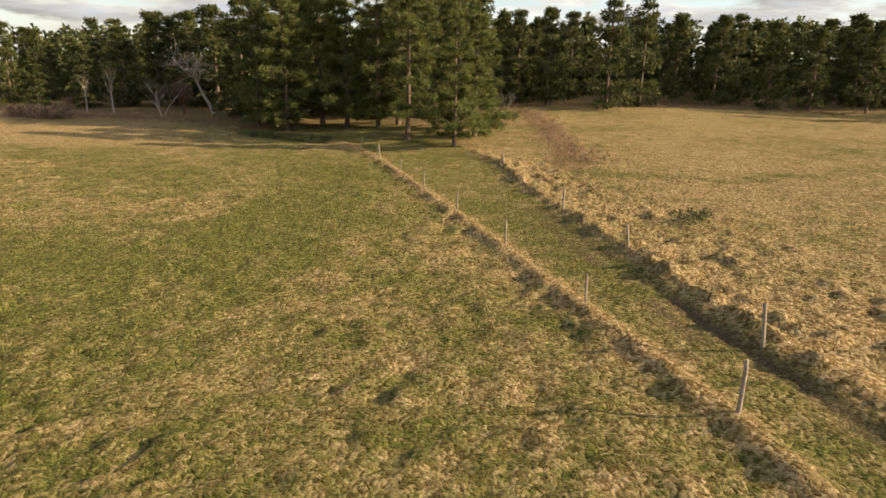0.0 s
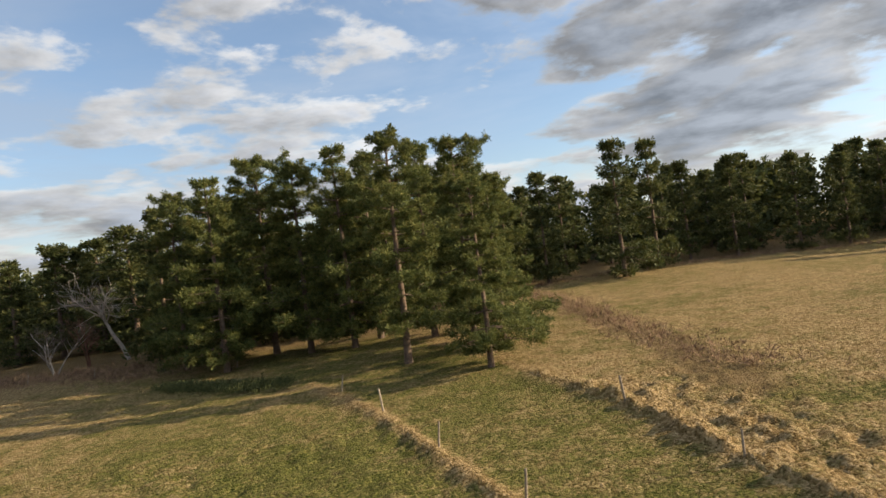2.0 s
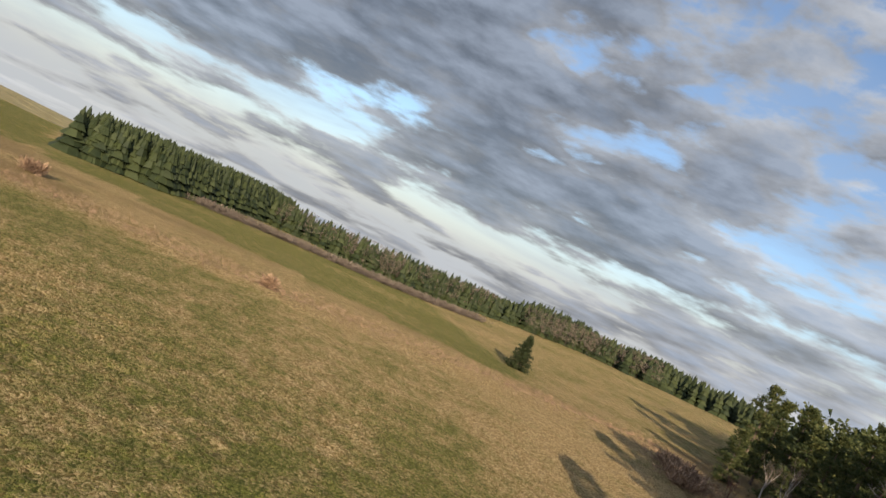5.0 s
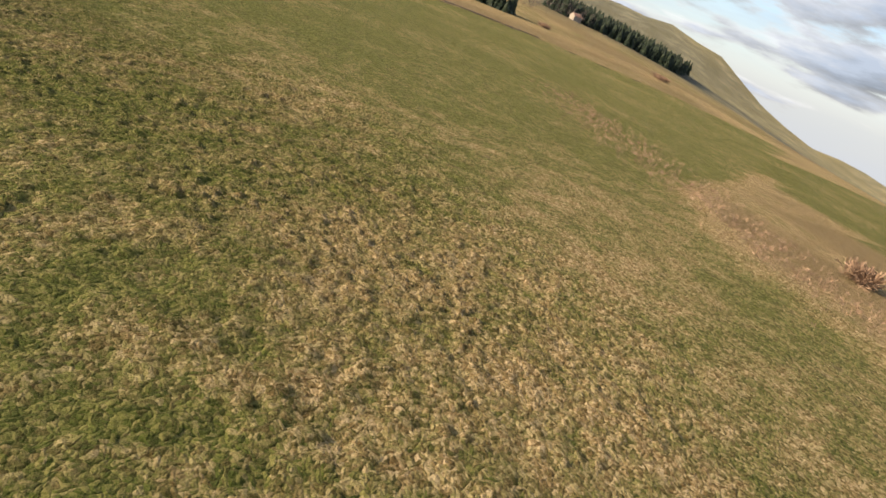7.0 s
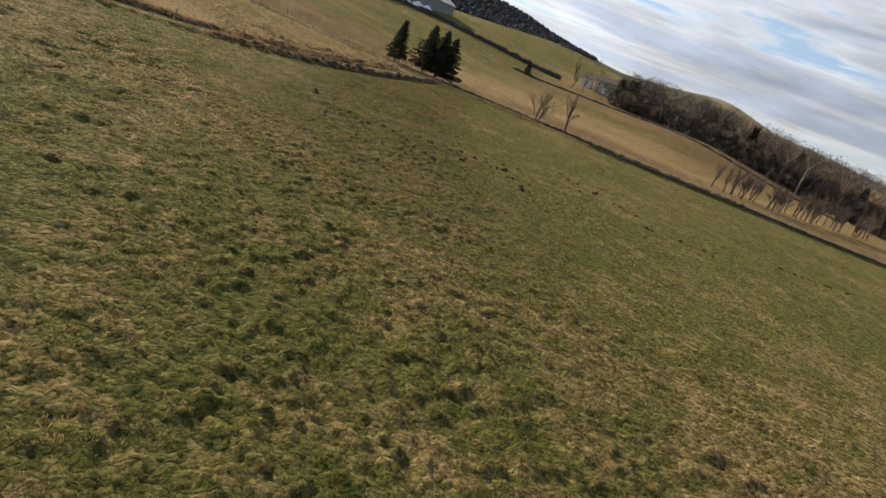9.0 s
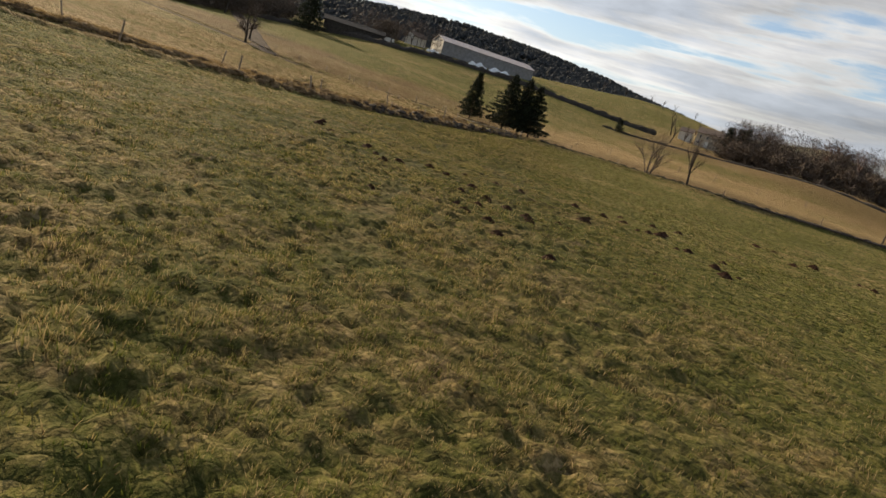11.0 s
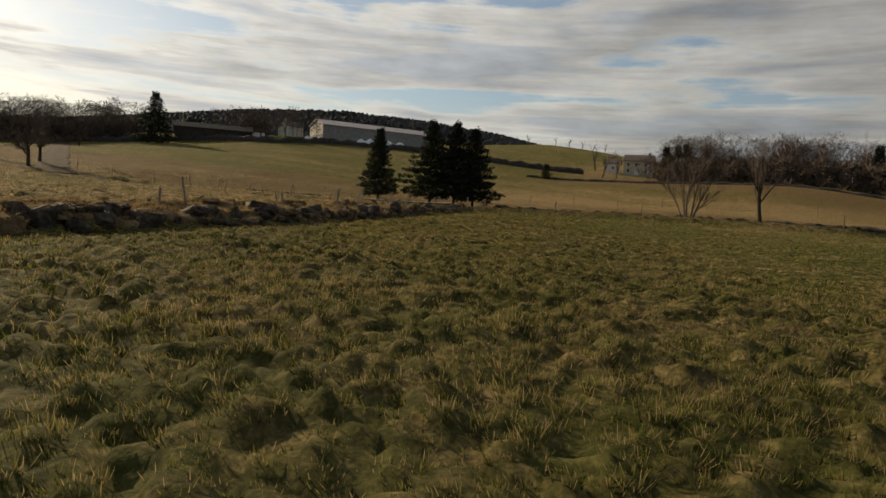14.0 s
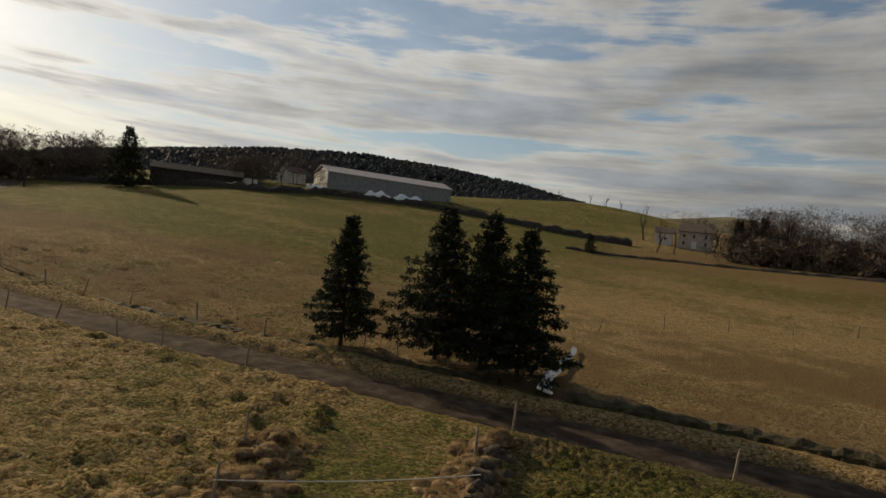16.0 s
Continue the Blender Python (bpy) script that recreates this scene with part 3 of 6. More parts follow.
def zones(x, y):
    """How dry, muddy and wooded the ground is, and how far off and hazy with trees."""
    dw, sw = line_dist(x, y, WALL)
    db, sb = line_dist(x, y, FENCE_B)
    dr, sr = line_dist(x, y, ROAD)
    dl, _ = line_dist(x, y, LANE)
    dwest, swest = line_dist(x, y, WEST)
    ds, ss = line_dist(x, y, SOUTH)
    left_of_wall = sw * 1.0            # WALL runs towards the start, so its left hand is the meadow
    meadow = 0.16 - 0.22 * step(12, -14, y)
    dry = meadow.copy()
    dry = dry + step(-2, 20, y) * (-dry + 0.16 - 0.30 * step(-6, -16, x) * step(-44, -32, x) * step(44, 24, y) + 0.25 * step(-36, -10, x) - 0.22 * step(36, 56, y) * step(-50, -12, x) + 0.22 * step(-26, -50, x) * step(38, 60, y))
    dry = dry + 1.05 * np.exp(-(dw / 0.5) ** 2) + step(2, 16, y) * (-0.01 + 0.22 * step(-16, -30, x))
    east = (left_of_wall < 0)
    track = east & (sb > 0)
    dry = np.where(track, 0.14 + 1.1 * np.exp(-(dw / 0.55) ** 2) + 0.7 * np.exp(-(db / 0.6) ** 2), dry)
    band = np.exp(-(line_dist(x, y, [(13, 53), (24, 47.5), (40, 52), (70, 58)])[0] / 1.6) ** 2)
    dry = np.where(east & (sb <= 0), 0.70 + 0.25 * np.exp(-(db / 5.0) ** 2) - 0.38 * band, dry)
    dry = np.where(east & (sb <= 0) & (y < 18), 0.60 + 0.35 * np.exp(-(db / 1.3) ** 2) + 0.15 * step(-8, 18, y), dry)
    far_field = 0.72 - 0.70 * step(26, 40, dr + 10 * (value_noise(x * .03, y * .03, 3) - 0.5)) * step(62, 92, x + 0.25 * y + 40 + 24 * (value_noise(x * .04, y * .04, 53) - 0.5))
    far_field = far_field + 0.45 * step(80, 60, x + 0.25 * y + 40) * step(0.35, 0.65, value_noise(x * .03, dr * .10, 54)) - 0.5 * step(66, 84, dr) * step(90, 70, x)
    far_field = far_field + 0.30 * step(0.60, 0.80, value_noise(x * .02 + y * .005, dr * .28, 55)) * step(34, 44, dr)
    dry = np.where((sr < 0) & (y < -40), far_field, dry)
    # rough strip and pasture beyond the western edge
    west_out = swest > 0
    _, sstrip = line_dist(x, y, STRIP)
    green_field = np.where(sstrip > 0, 0.02, 0.95)
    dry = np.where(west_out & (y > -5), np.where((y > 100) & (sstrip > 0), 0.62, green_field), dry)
    # 0 at the foot, which takes the painted shade colour, 1 at the tip
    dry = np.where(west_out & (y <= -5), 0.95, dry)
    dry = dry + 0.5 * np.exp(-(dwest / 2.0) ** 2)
    dry = dry + 0.25 * np.exp(-(ds / 2.0) ** 2)
    dry = np.where((ds < 26) & (ss > 0) & (sr < 0) & (x < 10), 0.85, dry)
    sw_field = west_out & (x < -136 + 0.35 * (y + 24)) & (y < -2 + 0.25 * (x + 150)) & (y > -66)
    dry = np.where(sw_field, 0.0, dry)
    dry = dry + 0.40 * step(66, 82, y) * (sw > 0) * (swest < 0)
    # tufts differ in dryness; tops paler, hollows darker, shade put into the colour
    dry = dry + 0.5 * (tufted(x + 0.22 * value_noise(x * 2.1, y * 2.1, 15), y + 0.22 * value_noise(x * 2.1 + 9, y * 2.1, 16), 0.46, 17) - 0.4) * (np.abs(x) < 60) * (np.abs(y) < 80)
    mud_shade = 0.95 * step(2.6, 1.8, dr) * (0.7 + 0.3 * value_noise(x * 0.8, y * 0.8, 8)) + 0.9 * step(2.4, 1.8, dl)
    for off in (-0.8, 0.8):
        mid_b = np.abs(np.where(east & (sb > 0), db, 99) - 1.5 - off * 0.6)
        mud_shade = mud_shade + 0.65 * np.exp(-(mid_b / 0.28) ** 2) * (value_noise(x * 0.25, y * 0.25, 4) > 0.45) * (y < 40)
    mud_shade = mud_shade + 1.3 * value_noise(x * 0.3, y * 0.3, 33) * np.exp(-((db - 1.0) / 0.30) ** 2) * (sb > 0) * east * step(27, 20, y) * step(-30, -10, y)
    mud_shade = mud_shade + 0.40 * np.exp(-(ds / 0.7) ** 2) + 0.35 * np.exp(-((dw - 0.9) / 0.5) ** 2) * (y < -5) * (sw > 0)
    back_way = line_dist(x, y, RETURN[2:])[0]
    # no mud here: darkens the flight corridor, standing in for shade in the gaps
    mud_shade = mud_shade + (0.08 * step(16, 6, back_way) + 0.10 * step(7.6, 4, back_way)) * step(14, 2, y) * (sw > 0) * step(0.8, 1.6, dw)
    mud_shade = mud_shade * (1 - 0.6 * (x < -100))
    mud_shade = mud_shade + 0.55 * (sr < 0) * (y < -40) * (x > 60) * np.exp(-((dr - 31 - 6 * (value_noise(x * .04, y * .04, 56) - 0.5)) / 3.5) ** 2) * (0.3 + value_noise(x * 0.2, y * 0.2, 57))
    mud_shade = mud_shade + 0.42 * (sr < 0) * (y < -40) * step(2, 6, dr) * step(52, 24, dr + 14 * value_noise(x * .04, y * .04, 6)) * (0.4 + value_noise(x * .15, y * .15, 7))
    front = step(0, 12, y - (86 - 0.28 * x) - 8 * value_noise(x * .05, y * .05, 2)) * step(16, 8, x) * step(-80, -60, x)
    right = step(0, 10, y - (122 - 0.10 * (x - 40)) - 5 * value_noise(x * .06, y * .06, 9)) * (x > 8)
    left = step(0, 10, y - (116 - 0.02 * x)) * (x < -30) * (x > -90)
    wood = np.clip(np.maximum(np.maximum(front, right), left), 0, 1)
    rust = west_out & (sstrip < 0) & (dwest > 3) & ~sw_field
    wood = np.where(rust, 0.75 * step(0.40, 0.75, value_noise(x * 0.10, y * 0.05, 27) * 0.6 + value_noise(x * 0.4, y * 0.25, 28) * 0.4), wood)
    below = (sr < 0) & (y < -40) & (dr > 4)
    wood = np.where(below, 0.92 * step(46, 30, dr + 12 * (value_noise(x * .05, y * .05, 6) - 0.5)) * step(0.34, 0.58, value_noise(x * 0.09, y * 0.09, 29) * 0.55 + value_noise(x * 0.5, y * 0.5, 30) * 0.45), wood)
    # brown winter fields down in the valley
    wood = np.maximum(wood, step(-135, -175, y) * step(110, 60, x) * step(-520, -400, x) * (0.30 + 0.60 * step(0.35, 0.65, value_noise(x * .02, y * .02, 58))))
    r = np.hypot(x, y)
    far = 0.92 * step(950, 1500, r)
    far = np.maximum(far, step(420, 700, r) * step(0.36, 0.45, value_noise(x * 0.004, y * 0.004, 21) * 0.7 + value_noise(x * 0.02, y * 0.02, 22) * 0.3))
    far = np.maximum(far, step(270, 215, line_dist(x, y, [(640, -300), (590, -362), (489, -499), (431, -552), (350, -615)])[0]))
    dry = dry - 0.16 * step(-40, -34, x) * step(-8, -16, x) * step(40, 26, y) * step(4, 12, y)
    dry = dry + 0.12 * step(300, 600, r) * (y < 200) - 0.36 * step(10, -6, y) * (sw > 0) * step(12, 4, line_dist(x, y, RETURN)[0]) * step(0.8, 1.8, dw)
    # greener patches in the meadow
    ragged = 2.2 * (value_noise(x * 0.35, y * 0.35, 51) - 0.5)
    for pts, wide, much in (([(-12.5, 19), (-9.5, 32), (-8.5, 44), (-10.5, 55)], 3.4, 0.46), ([(-22, 48), (-34, 66), (-48, 68)], 4.0, 0.40), ([(2, 20), (-2, 28), (-4, 36)], 2.2, 0.25)):
        dry = dry - much * step(wide + 2.2, wide - 1.2, line_dist(x, y, pts)[0] + ragged) * (sw > 0)
    # a strip of dead bracken runs up to the wood
    brown = line_dist(x, y, [(13.2, 55), (14.4, 64), (16.3, 87), (17.4, 116)])[0]
    wood = np.maximum(wood, 0.75 * step(2.6, 0.8, brown + 2 * (value_noise(x * 0.5, y * 0.5, 52) - 0.5)))
    # weight of the darker turf colour along the flight line, painted shade, fading out unevenly
    turf_weight = step(15, 3.5, np.minimum(back_way, line_dist(x, y, RETURN)[0] + 2) + 5 * (value_noise(x * 0.25, y * 0.25, 48) - 0.5)) * (1 - 0.45 * step(-22, -42, y)) * (1 - 0.45 * step(-6, 10, y)) * (sw > 0) * step(0.6, 1.6, dw)
    return np.clip(dry, 0, 1.2), np.clip(mud_shade, 0, 1), wood, far, turf_weight


def tussock(x, y):
    """Relief of the grass itself: rounded tufts a hand or two across with dark hollows, larger in the rough strips."""
    wx, wy = x + 0.22 * value_noise(x * 2.1, y * 2.1, 15), y + 0.22 * value_noise(x * 2.1 + 9, y * 2.1, 16)
    wide = value_noise(x * 0.6, y * 0.6, 13)
    dw, sw = line_dist(x, y, WALL)
    db, sb = line_dist(x, y, FENCE_B)
    dr, _ = line_dist(x, y, ROAD)
    rough = (sw < 0) & (sb < 0)
    soft = 0.34 * value_noise(wx * 1.4, wy * 1.4, 12) + 0.30 * value_noise(wx * 2.5, wy * 2.5, 14) + 0.36 * (0.35 + (tufted(wx, wy, 0.46, 17) - 0.35) * np.maximum(step(8, 0, y), 1.6 * step(22, 14, line_dist(x, y, RETURN)[0])))
    lumps = np.where(rough, tufted(wx, wy, 0.78, 19) * (0.45 + 0.45 * step(14, 5, db) * step(6, 14, y)) + soft * 0.65, np.clip(soft * 1.75 - 0.35, 0, 1))
    amp = np.where(rough, 0.22 + 0.16 * step(9, 3, db) + 0.40 * step(-8, -30, y), 0.13 + 0.14 * step(0, 9, y)) * step(2.0, 3.0, dr)
    amp = np.where((sw < 0) & (sb > 0), 0.07, amp)
    amp = amp + (0.05 + 0.20 * step(5, -15, y)) * np.exp(-(dw / 0.9) ** 2) + 0.08 * np.exp(-(db / 1.2) ** 2)
    amp = amp * (0.55 + 0.9 * wide) * (1 - 0.5 * turf_zone(x, y))
    amp = amp * step(-60, -45, x) * step(112, 96, x) * step(74, 58, y) * np.maximum(step(-90, -76, y), 0.8 * step(-122, -104, y) * step(4, 7, dr))
    return amp * (lumps - 0.35)


def turf_zone(x, y):
    """1 in the strip of turf that is passed close by, falling to 0 at its edges."""
    dw, sw = line_dist(x, y, WALL)
    dr, _ = line_dist(x, y, ROAD)
    return step(12.6, 9.5, line_dist(x, y, TURF)[0] + 1.6 * value_noise(x * 0.6, y * 0.6, 49)) * step(0.9, 1.8, dw) * (sw > 0) * step(3.0, 4.0, dr)


def turf_relief(x, y):
    """Small tufts and hollows of the close turf, on top of the larger lumps."""
    wx, wy = x + 0.14 * value_noise(x * 4.1, y * 4.1, 45), y + 0.14 * value_noise(x * 4.1 + 5, y * 4.1, 46)
    patch = 0.7 + 0.6 * value_noise(x * 0.7, y * 0.7, 47)
    patch = patch * (0.8 + 0.2 * step(6, -3, y) + 0.65 * step(-16, -28, y)) * (0.45 + 0.55 * step(12, 4, line_dist(x, y, TURF)[0]))
    return patch * (0.15 * (tufted(wx, wy, 0.25, 41) - 0.36) + 0.05 * (tufted(wx + 7, wy, 0.14, 43) - 0.40))


def ground_top(x, y):
    """Height of the grass-covered ground with all its lumps."""
    x, y = np.array([x], float), np.array([y], float)
    return float((height(x, y) + tussock(x, y) + turf_relief(x, y) * step(0.5, 1.0, turf_zone(x, y)))[0])


def graded(stretches, reach, grow):
    """Grid lines: stretches of (from, to, spacing), then ever wider steps out to the horizon on both sides."""
    mid = np.concatenate([np.arange(a, b, f) for a, b, f in stretches])
    sides = []
    for f in (stretches[0][2], stretches[-1][2]):
        outer, s, v = [], f, 0.0
        while v < reach:
            s *= grow
            v += s
            outer.append(v)
        sides.append(np.array(outer))
    return np.concatenate([(mid[0] - sides[0])[::-1], mid, mid[-1] + sides[1]])


def build_ground():
    gx = graded([(-46, -24, 0.32), (-24, 40, 0.22), (40, 64, 0.34), (64, 112, 0.6)], 3600, 1.09)
    gy = graded([(-118, -92, 0.6), (-92, -74, 0.45), (-74, 28, 0.235), (28, 60, 0.31)], 3600, 1.09)
    X, Y = np.meshgrid(gx, gy)
    x, y = X.ravel(), Y.ravel()
    z = height(x, y) + tussock(x, y) - 0.24 * step(0.55, 0.95, turf_zone(x, y))
    nx, ny = len(gx), len(gy)
    i = (np.arange(ny - 1)[:, None] * nx + np.arange(nx - 1)[None, :]).ravel()
    me = mesh_np("ground", np.stack([x, y, z], 1), np.stack([i, i + 1, i + nx + 1, i + nx], 1), M_GROUND, True)
    for key, val in zip(("dry", "mud_shade", "wood", "far", "turf_weight"), zones(x, y)):
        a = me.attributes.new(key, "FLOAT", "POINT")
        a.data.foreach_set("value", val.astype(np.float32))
    return tagged(new("ground", me), "uneven winter meadow, green and straw-coloured grass with dirt tracks", "ground", kind="structure")


def build_turf():
    pts = np.array(TURF, float)
    cum = np.concatenate([[0], np.cumsum(np.hypot(*np.diff(pts, axis=0).T))])
    t, o = np.arange(-14, cum[-1] + 14, 0.105), np.concatenate([np.arange(-13, -8, 0.2), np.arange(-8, -4, 0.13), np.arange(-4, 4, 0.085), np.arange(4, 8, 0.13), np.arange(8, 13.1, 0.2)])
    mid = np.stack([np.interp(t, cum, pts[:, 0]), np.interp(t, cum, pts[:, 1])], 1)
    head = np.clip(t, None, 0)
    first = (pts[1] - pts[0]) / np.hypot(*(pts[1] - pts[0]))
    last = (pts[-1] - pts[-2]) / np.hypot(*(pts[-1] - pts[-2]))
    mid = mid + head[:, None] * first + np.clip(t - cum[-1], 0, None)[:, None] * last
    d = np.stack([np.convolve(np.pad(np.gradient(mid[:, k]), 40, mode="edge"), np.ones(81) / 81, "valid") for k in (0, 1)], 1)
    d /= np.linalg.norm(d, axis=1)[:, None]
    side = np.stack([-d[:, 1], d[:, 0]], 1)
    p = (mid[:, None, :] + side[:, None, :] * o[None, :, None]).reshape(-1, 2)
    x, y = p[:, 0], p[:, 1]
    m = turf_zone(x, y)
    z = height(x, y) + tussock(x, y) + turf_relief(x, y) * step(0.5, 1.0, m) + 0.008 - 0.30 * step(0.5, 0.2, m)
    n, k = len(t), len(o)
    i = (np.arange(n - 1)[:, None] * k + np.arange(k - 1)[None, :]).ravel()
    me = mesh_np("turf", np.stack([x, y, z], 1), np.stack([i, i + k, i + k + 1, i + 1], 1), M_GROUND, True)
    for key, val in zip(("dry", "mud_shade", "wood", "far", "turf_weight"), zones(x, y)):
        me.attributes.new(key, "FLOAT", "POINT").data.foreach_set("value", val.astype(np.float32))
    return tagged(new("turf", me), "tufted green winter turf with small dark hollows", "ground", kind="structure")


build_ground()
build_turf()


# ---- plants ----
class Soup:
    """Vertices and equal-sided faces gathered from many small pieces."""

    def __init__(self):
        self.v, self.f, self.n = [], [], 0

    def add(self, v, f):
        v = np.asarray(v, float)
        self.v.append(v)
        self.f.append(np.asarray(f, int) + self.n)
        self.n += len(v)

    def mesh(self, name, mat, smooth=False):
        return mesh_np(name, np.concatenate(self.v), np.concatenate(self.f), mat, smooth)


def tube(soup, pts, radii, sides=6):
    pts = np.asarray(pts, float)
    n = len(pts)
    d = np.gradient(pts, axis=0)
    d /= np.linalg.norm(d, axis=1)[:, None] + 1e-9
    ref = np.where(np.abs(d[:, 2:3]) > 0.9, np.array([[1.0, 0, 0]]), np.array([[0, 0, 1.0]]))
    a = np.cross(d, ref)
    a /= np.linalg.norm(a, axis=1)[:, None] + 1e-9
    b = np.cross(d, a)
    ang = np.arange(sides) * 2 * math.pi / sides
    ring = a[:, None, :] * np.cos(ang)[None, :, None] + b[:, None, :] * np.sin(ang)[None, :, None]
    v = pts[:, None, :] + ring * np.asarray(radii, float)[:, None, None]
    i, j = np.meshgrid(np.arange(n - 1), np.arange(sides), indexing="ij")
    k = (j + 1) % sides
    f = np.stack([i * sides + j, i * sides + k, (i + 1) * sides + k, (i + 1) * sides + j], -1).reshape(-1, 4)
    soup.add(v.reshape(-1, 3), f)


def fans(soup, rng, centres, size, count, up=0.25, out=None, width=0.34):
    """At each centre a brush of blades that widen outwards; one island a brush."""
    c = np.asarray(centres, float)
    m = len(c)
    d = rng.normal(size=(m, count, 3))
    d[..., 2] = d[..., 2] * 0.8 + up * 1.6
    if out is not None:
        d += out[:, None, :] * 0.9
    d /= np.linalg.norm(d, axis=2)[..., None] + 1e-9
    w = np.cross(d, rng.normal(size=(m, count, 3)))
    w /= np.linalg.norm(w, axis=2)[..., None] + 1e-9
    s = (size * rng.uniform(0.6, 1.25, (m, count)))[..., None]
    tip = c[:, None, :] + d * s
    v = np.concatenate([c[:, None, :], tip + w * s * width * 0.5, tip - w * s * width * 0.5], 1)
    base = (np.arange(m) * (1 + 2 * count))[:, None]
    k = np.arange(count)[None, :]
    f = np.stack([np.broadcast_to(base, (m, count)), base + 1 + k, base + 1 + count + k], -1).reshape(-1, 3)
    soup.add(v.reshape(-1, 3), f)


def pine_meshes(seed, h, crown0, spread, whorls, per_limb, blades, size, lean=0.02, conic=0.85, wide=0.20, mat=None):
    rng = np.random.default_rng(seed)
    wood, bough, leaf = Soup(), Soup(), Soup()
    z = np.linspace(-0.3, h * 0.97, 12)
    sway = np.cumsum(rng.normal(0, lean * h / 12, (12, 2)), 0)
    sway -= sway[0]
    trunk = np.column_stack([sway, z])
    r0 = 0.012 * h + 0.05
    tube(wood, trunk, r0 * (1.12 - z / h) ** 0.9 * np.where(z < 0.5, 1.25, 1) + 0.015, 8)
    lop = rng.uniform(0, 6.28)
    for w in range(whorls):
        t0 = crown0 + (1 - crown0) * (1 - (1 - min(1.0, max(0.0, (w + 0.3 * rng.uniform(-1, 1)) / (whorls - 1)))) ** 1.25) * 0.985
        u = min(0.999, max(0.0, (t0 - crown0) / (1 - crown0)))
        gap = rng.uniform(0.72, 1.2)
        for j in range(5 if u < 0.75 else 4):
            az = w * 1.1 + j * 6.283 / (5 if u < 0.75 else 4) + rng.uniform(-0.45, 0.45)
            L = spread * (0.16 + 0.84 * (1 - u) ** conic) * (0.70 + 0.30 * min(1, u * 6)) * gap * rng.uniform(0.5, 1.25) * (1 + 0.18 * math.cos(az - lop))
            slope = -0.16 + 0.62 * u ** 1.6 + rng.uniform(-0.10, 0.10)
            t = min(0.985, t0 + rng.uniform(-0.012, 0.012))
            base = np.array([np.interp(t * h, z, sway[:, 0]), np.interp(t * h, z, sway[:, 1]), t * h])
            dirn, side = np.array([math.cos(az), math.sin(az), 0]), np.array([-math.sin(az), math.cos(az), 0])
            s = np.linspace(0, 1, 5)
            bend = rng.uniform(-0.2, 0.2)
            pts = base + dirn * (L * s)[:, None] + side * (bend * L * s ** 2)[:, None]
            pts[:, 2] += L * (slope * s - 0.20 * s ** 2 + 0.22 * s ** 3)
            tube(bough, pts[[0, 2, 4]], np.array([0.03 + 0.012 * L, 0.022 + 0.006 * L, 0.012]), 3)
            # flat sprays of side twigs, each with upturned brushes of needles
            n = max(5, int(per_limb * (L + 0.4)))
            ss = np.repeat(rng.uniform(0.20, 1.0, n) ** 0.8, 3)
            far = np.tile([0.35, 0.7, 1.0], n) * rng.uniform(0.85, 1.15, 3 * n)
            hand = np.repeat(rng.choice([-1.0, 1.0], n), 3)
            reach = (0.10 + 0.36 * L * (1.12 - ss)) * far
            c = np.stack([np.interp(ss, s, pts[:, k]) for k in range(3)], 1) + (side * (0.8 * hand)[:, None] + dirn * 0.6) * reach[:, None]
            c += rng.normal(0, 0.06 + 0.12 * size, c.shape)
            c[:, 2] += 0.10 * reach * far - 0.05 + rng.normal(0, 0.05 * L, 3 * n)
            aim = dirn * 0.5 + side * (0.5 * hand)[:, None]
            fans(leaf, rng, c, size, blades, 0.34, aim, wide)
    tip = np.array([[sway[-1, 0], sway[-1, 1], h * f] for f in np.linspace(0.93, 1.0, 6)])
    fans(leaf, rng, tip, size * 0.6, blades, 0.8)
    # dead snags under the crown
    for i in range(12):
        t = rng.uniform(0.10, max(0.2, crown0 + 0.10))
        az, L = rng.uniform(0, 6.28), rng.uniform(0.5, 2.0)
        base = np.array([np.interp(t * h, z, sway[:, 0]), np.interp(t * h, z, sway[:, 1]), t * h])
        tube(bough, [base, base + [math.cos(az) * L * .6, math.sin(az) * L * .6, -0.05 * L], base + [math.cos(az) * L, math.sin(az) * L, -0.22 * L]], [0.035, 0.02, 0.008], 3)
    return wood.mesh("trunk", M_BARK, True), bough.mesh("crown", M_BARK, True), leaf.mesh("crown", mat or M_PINE)


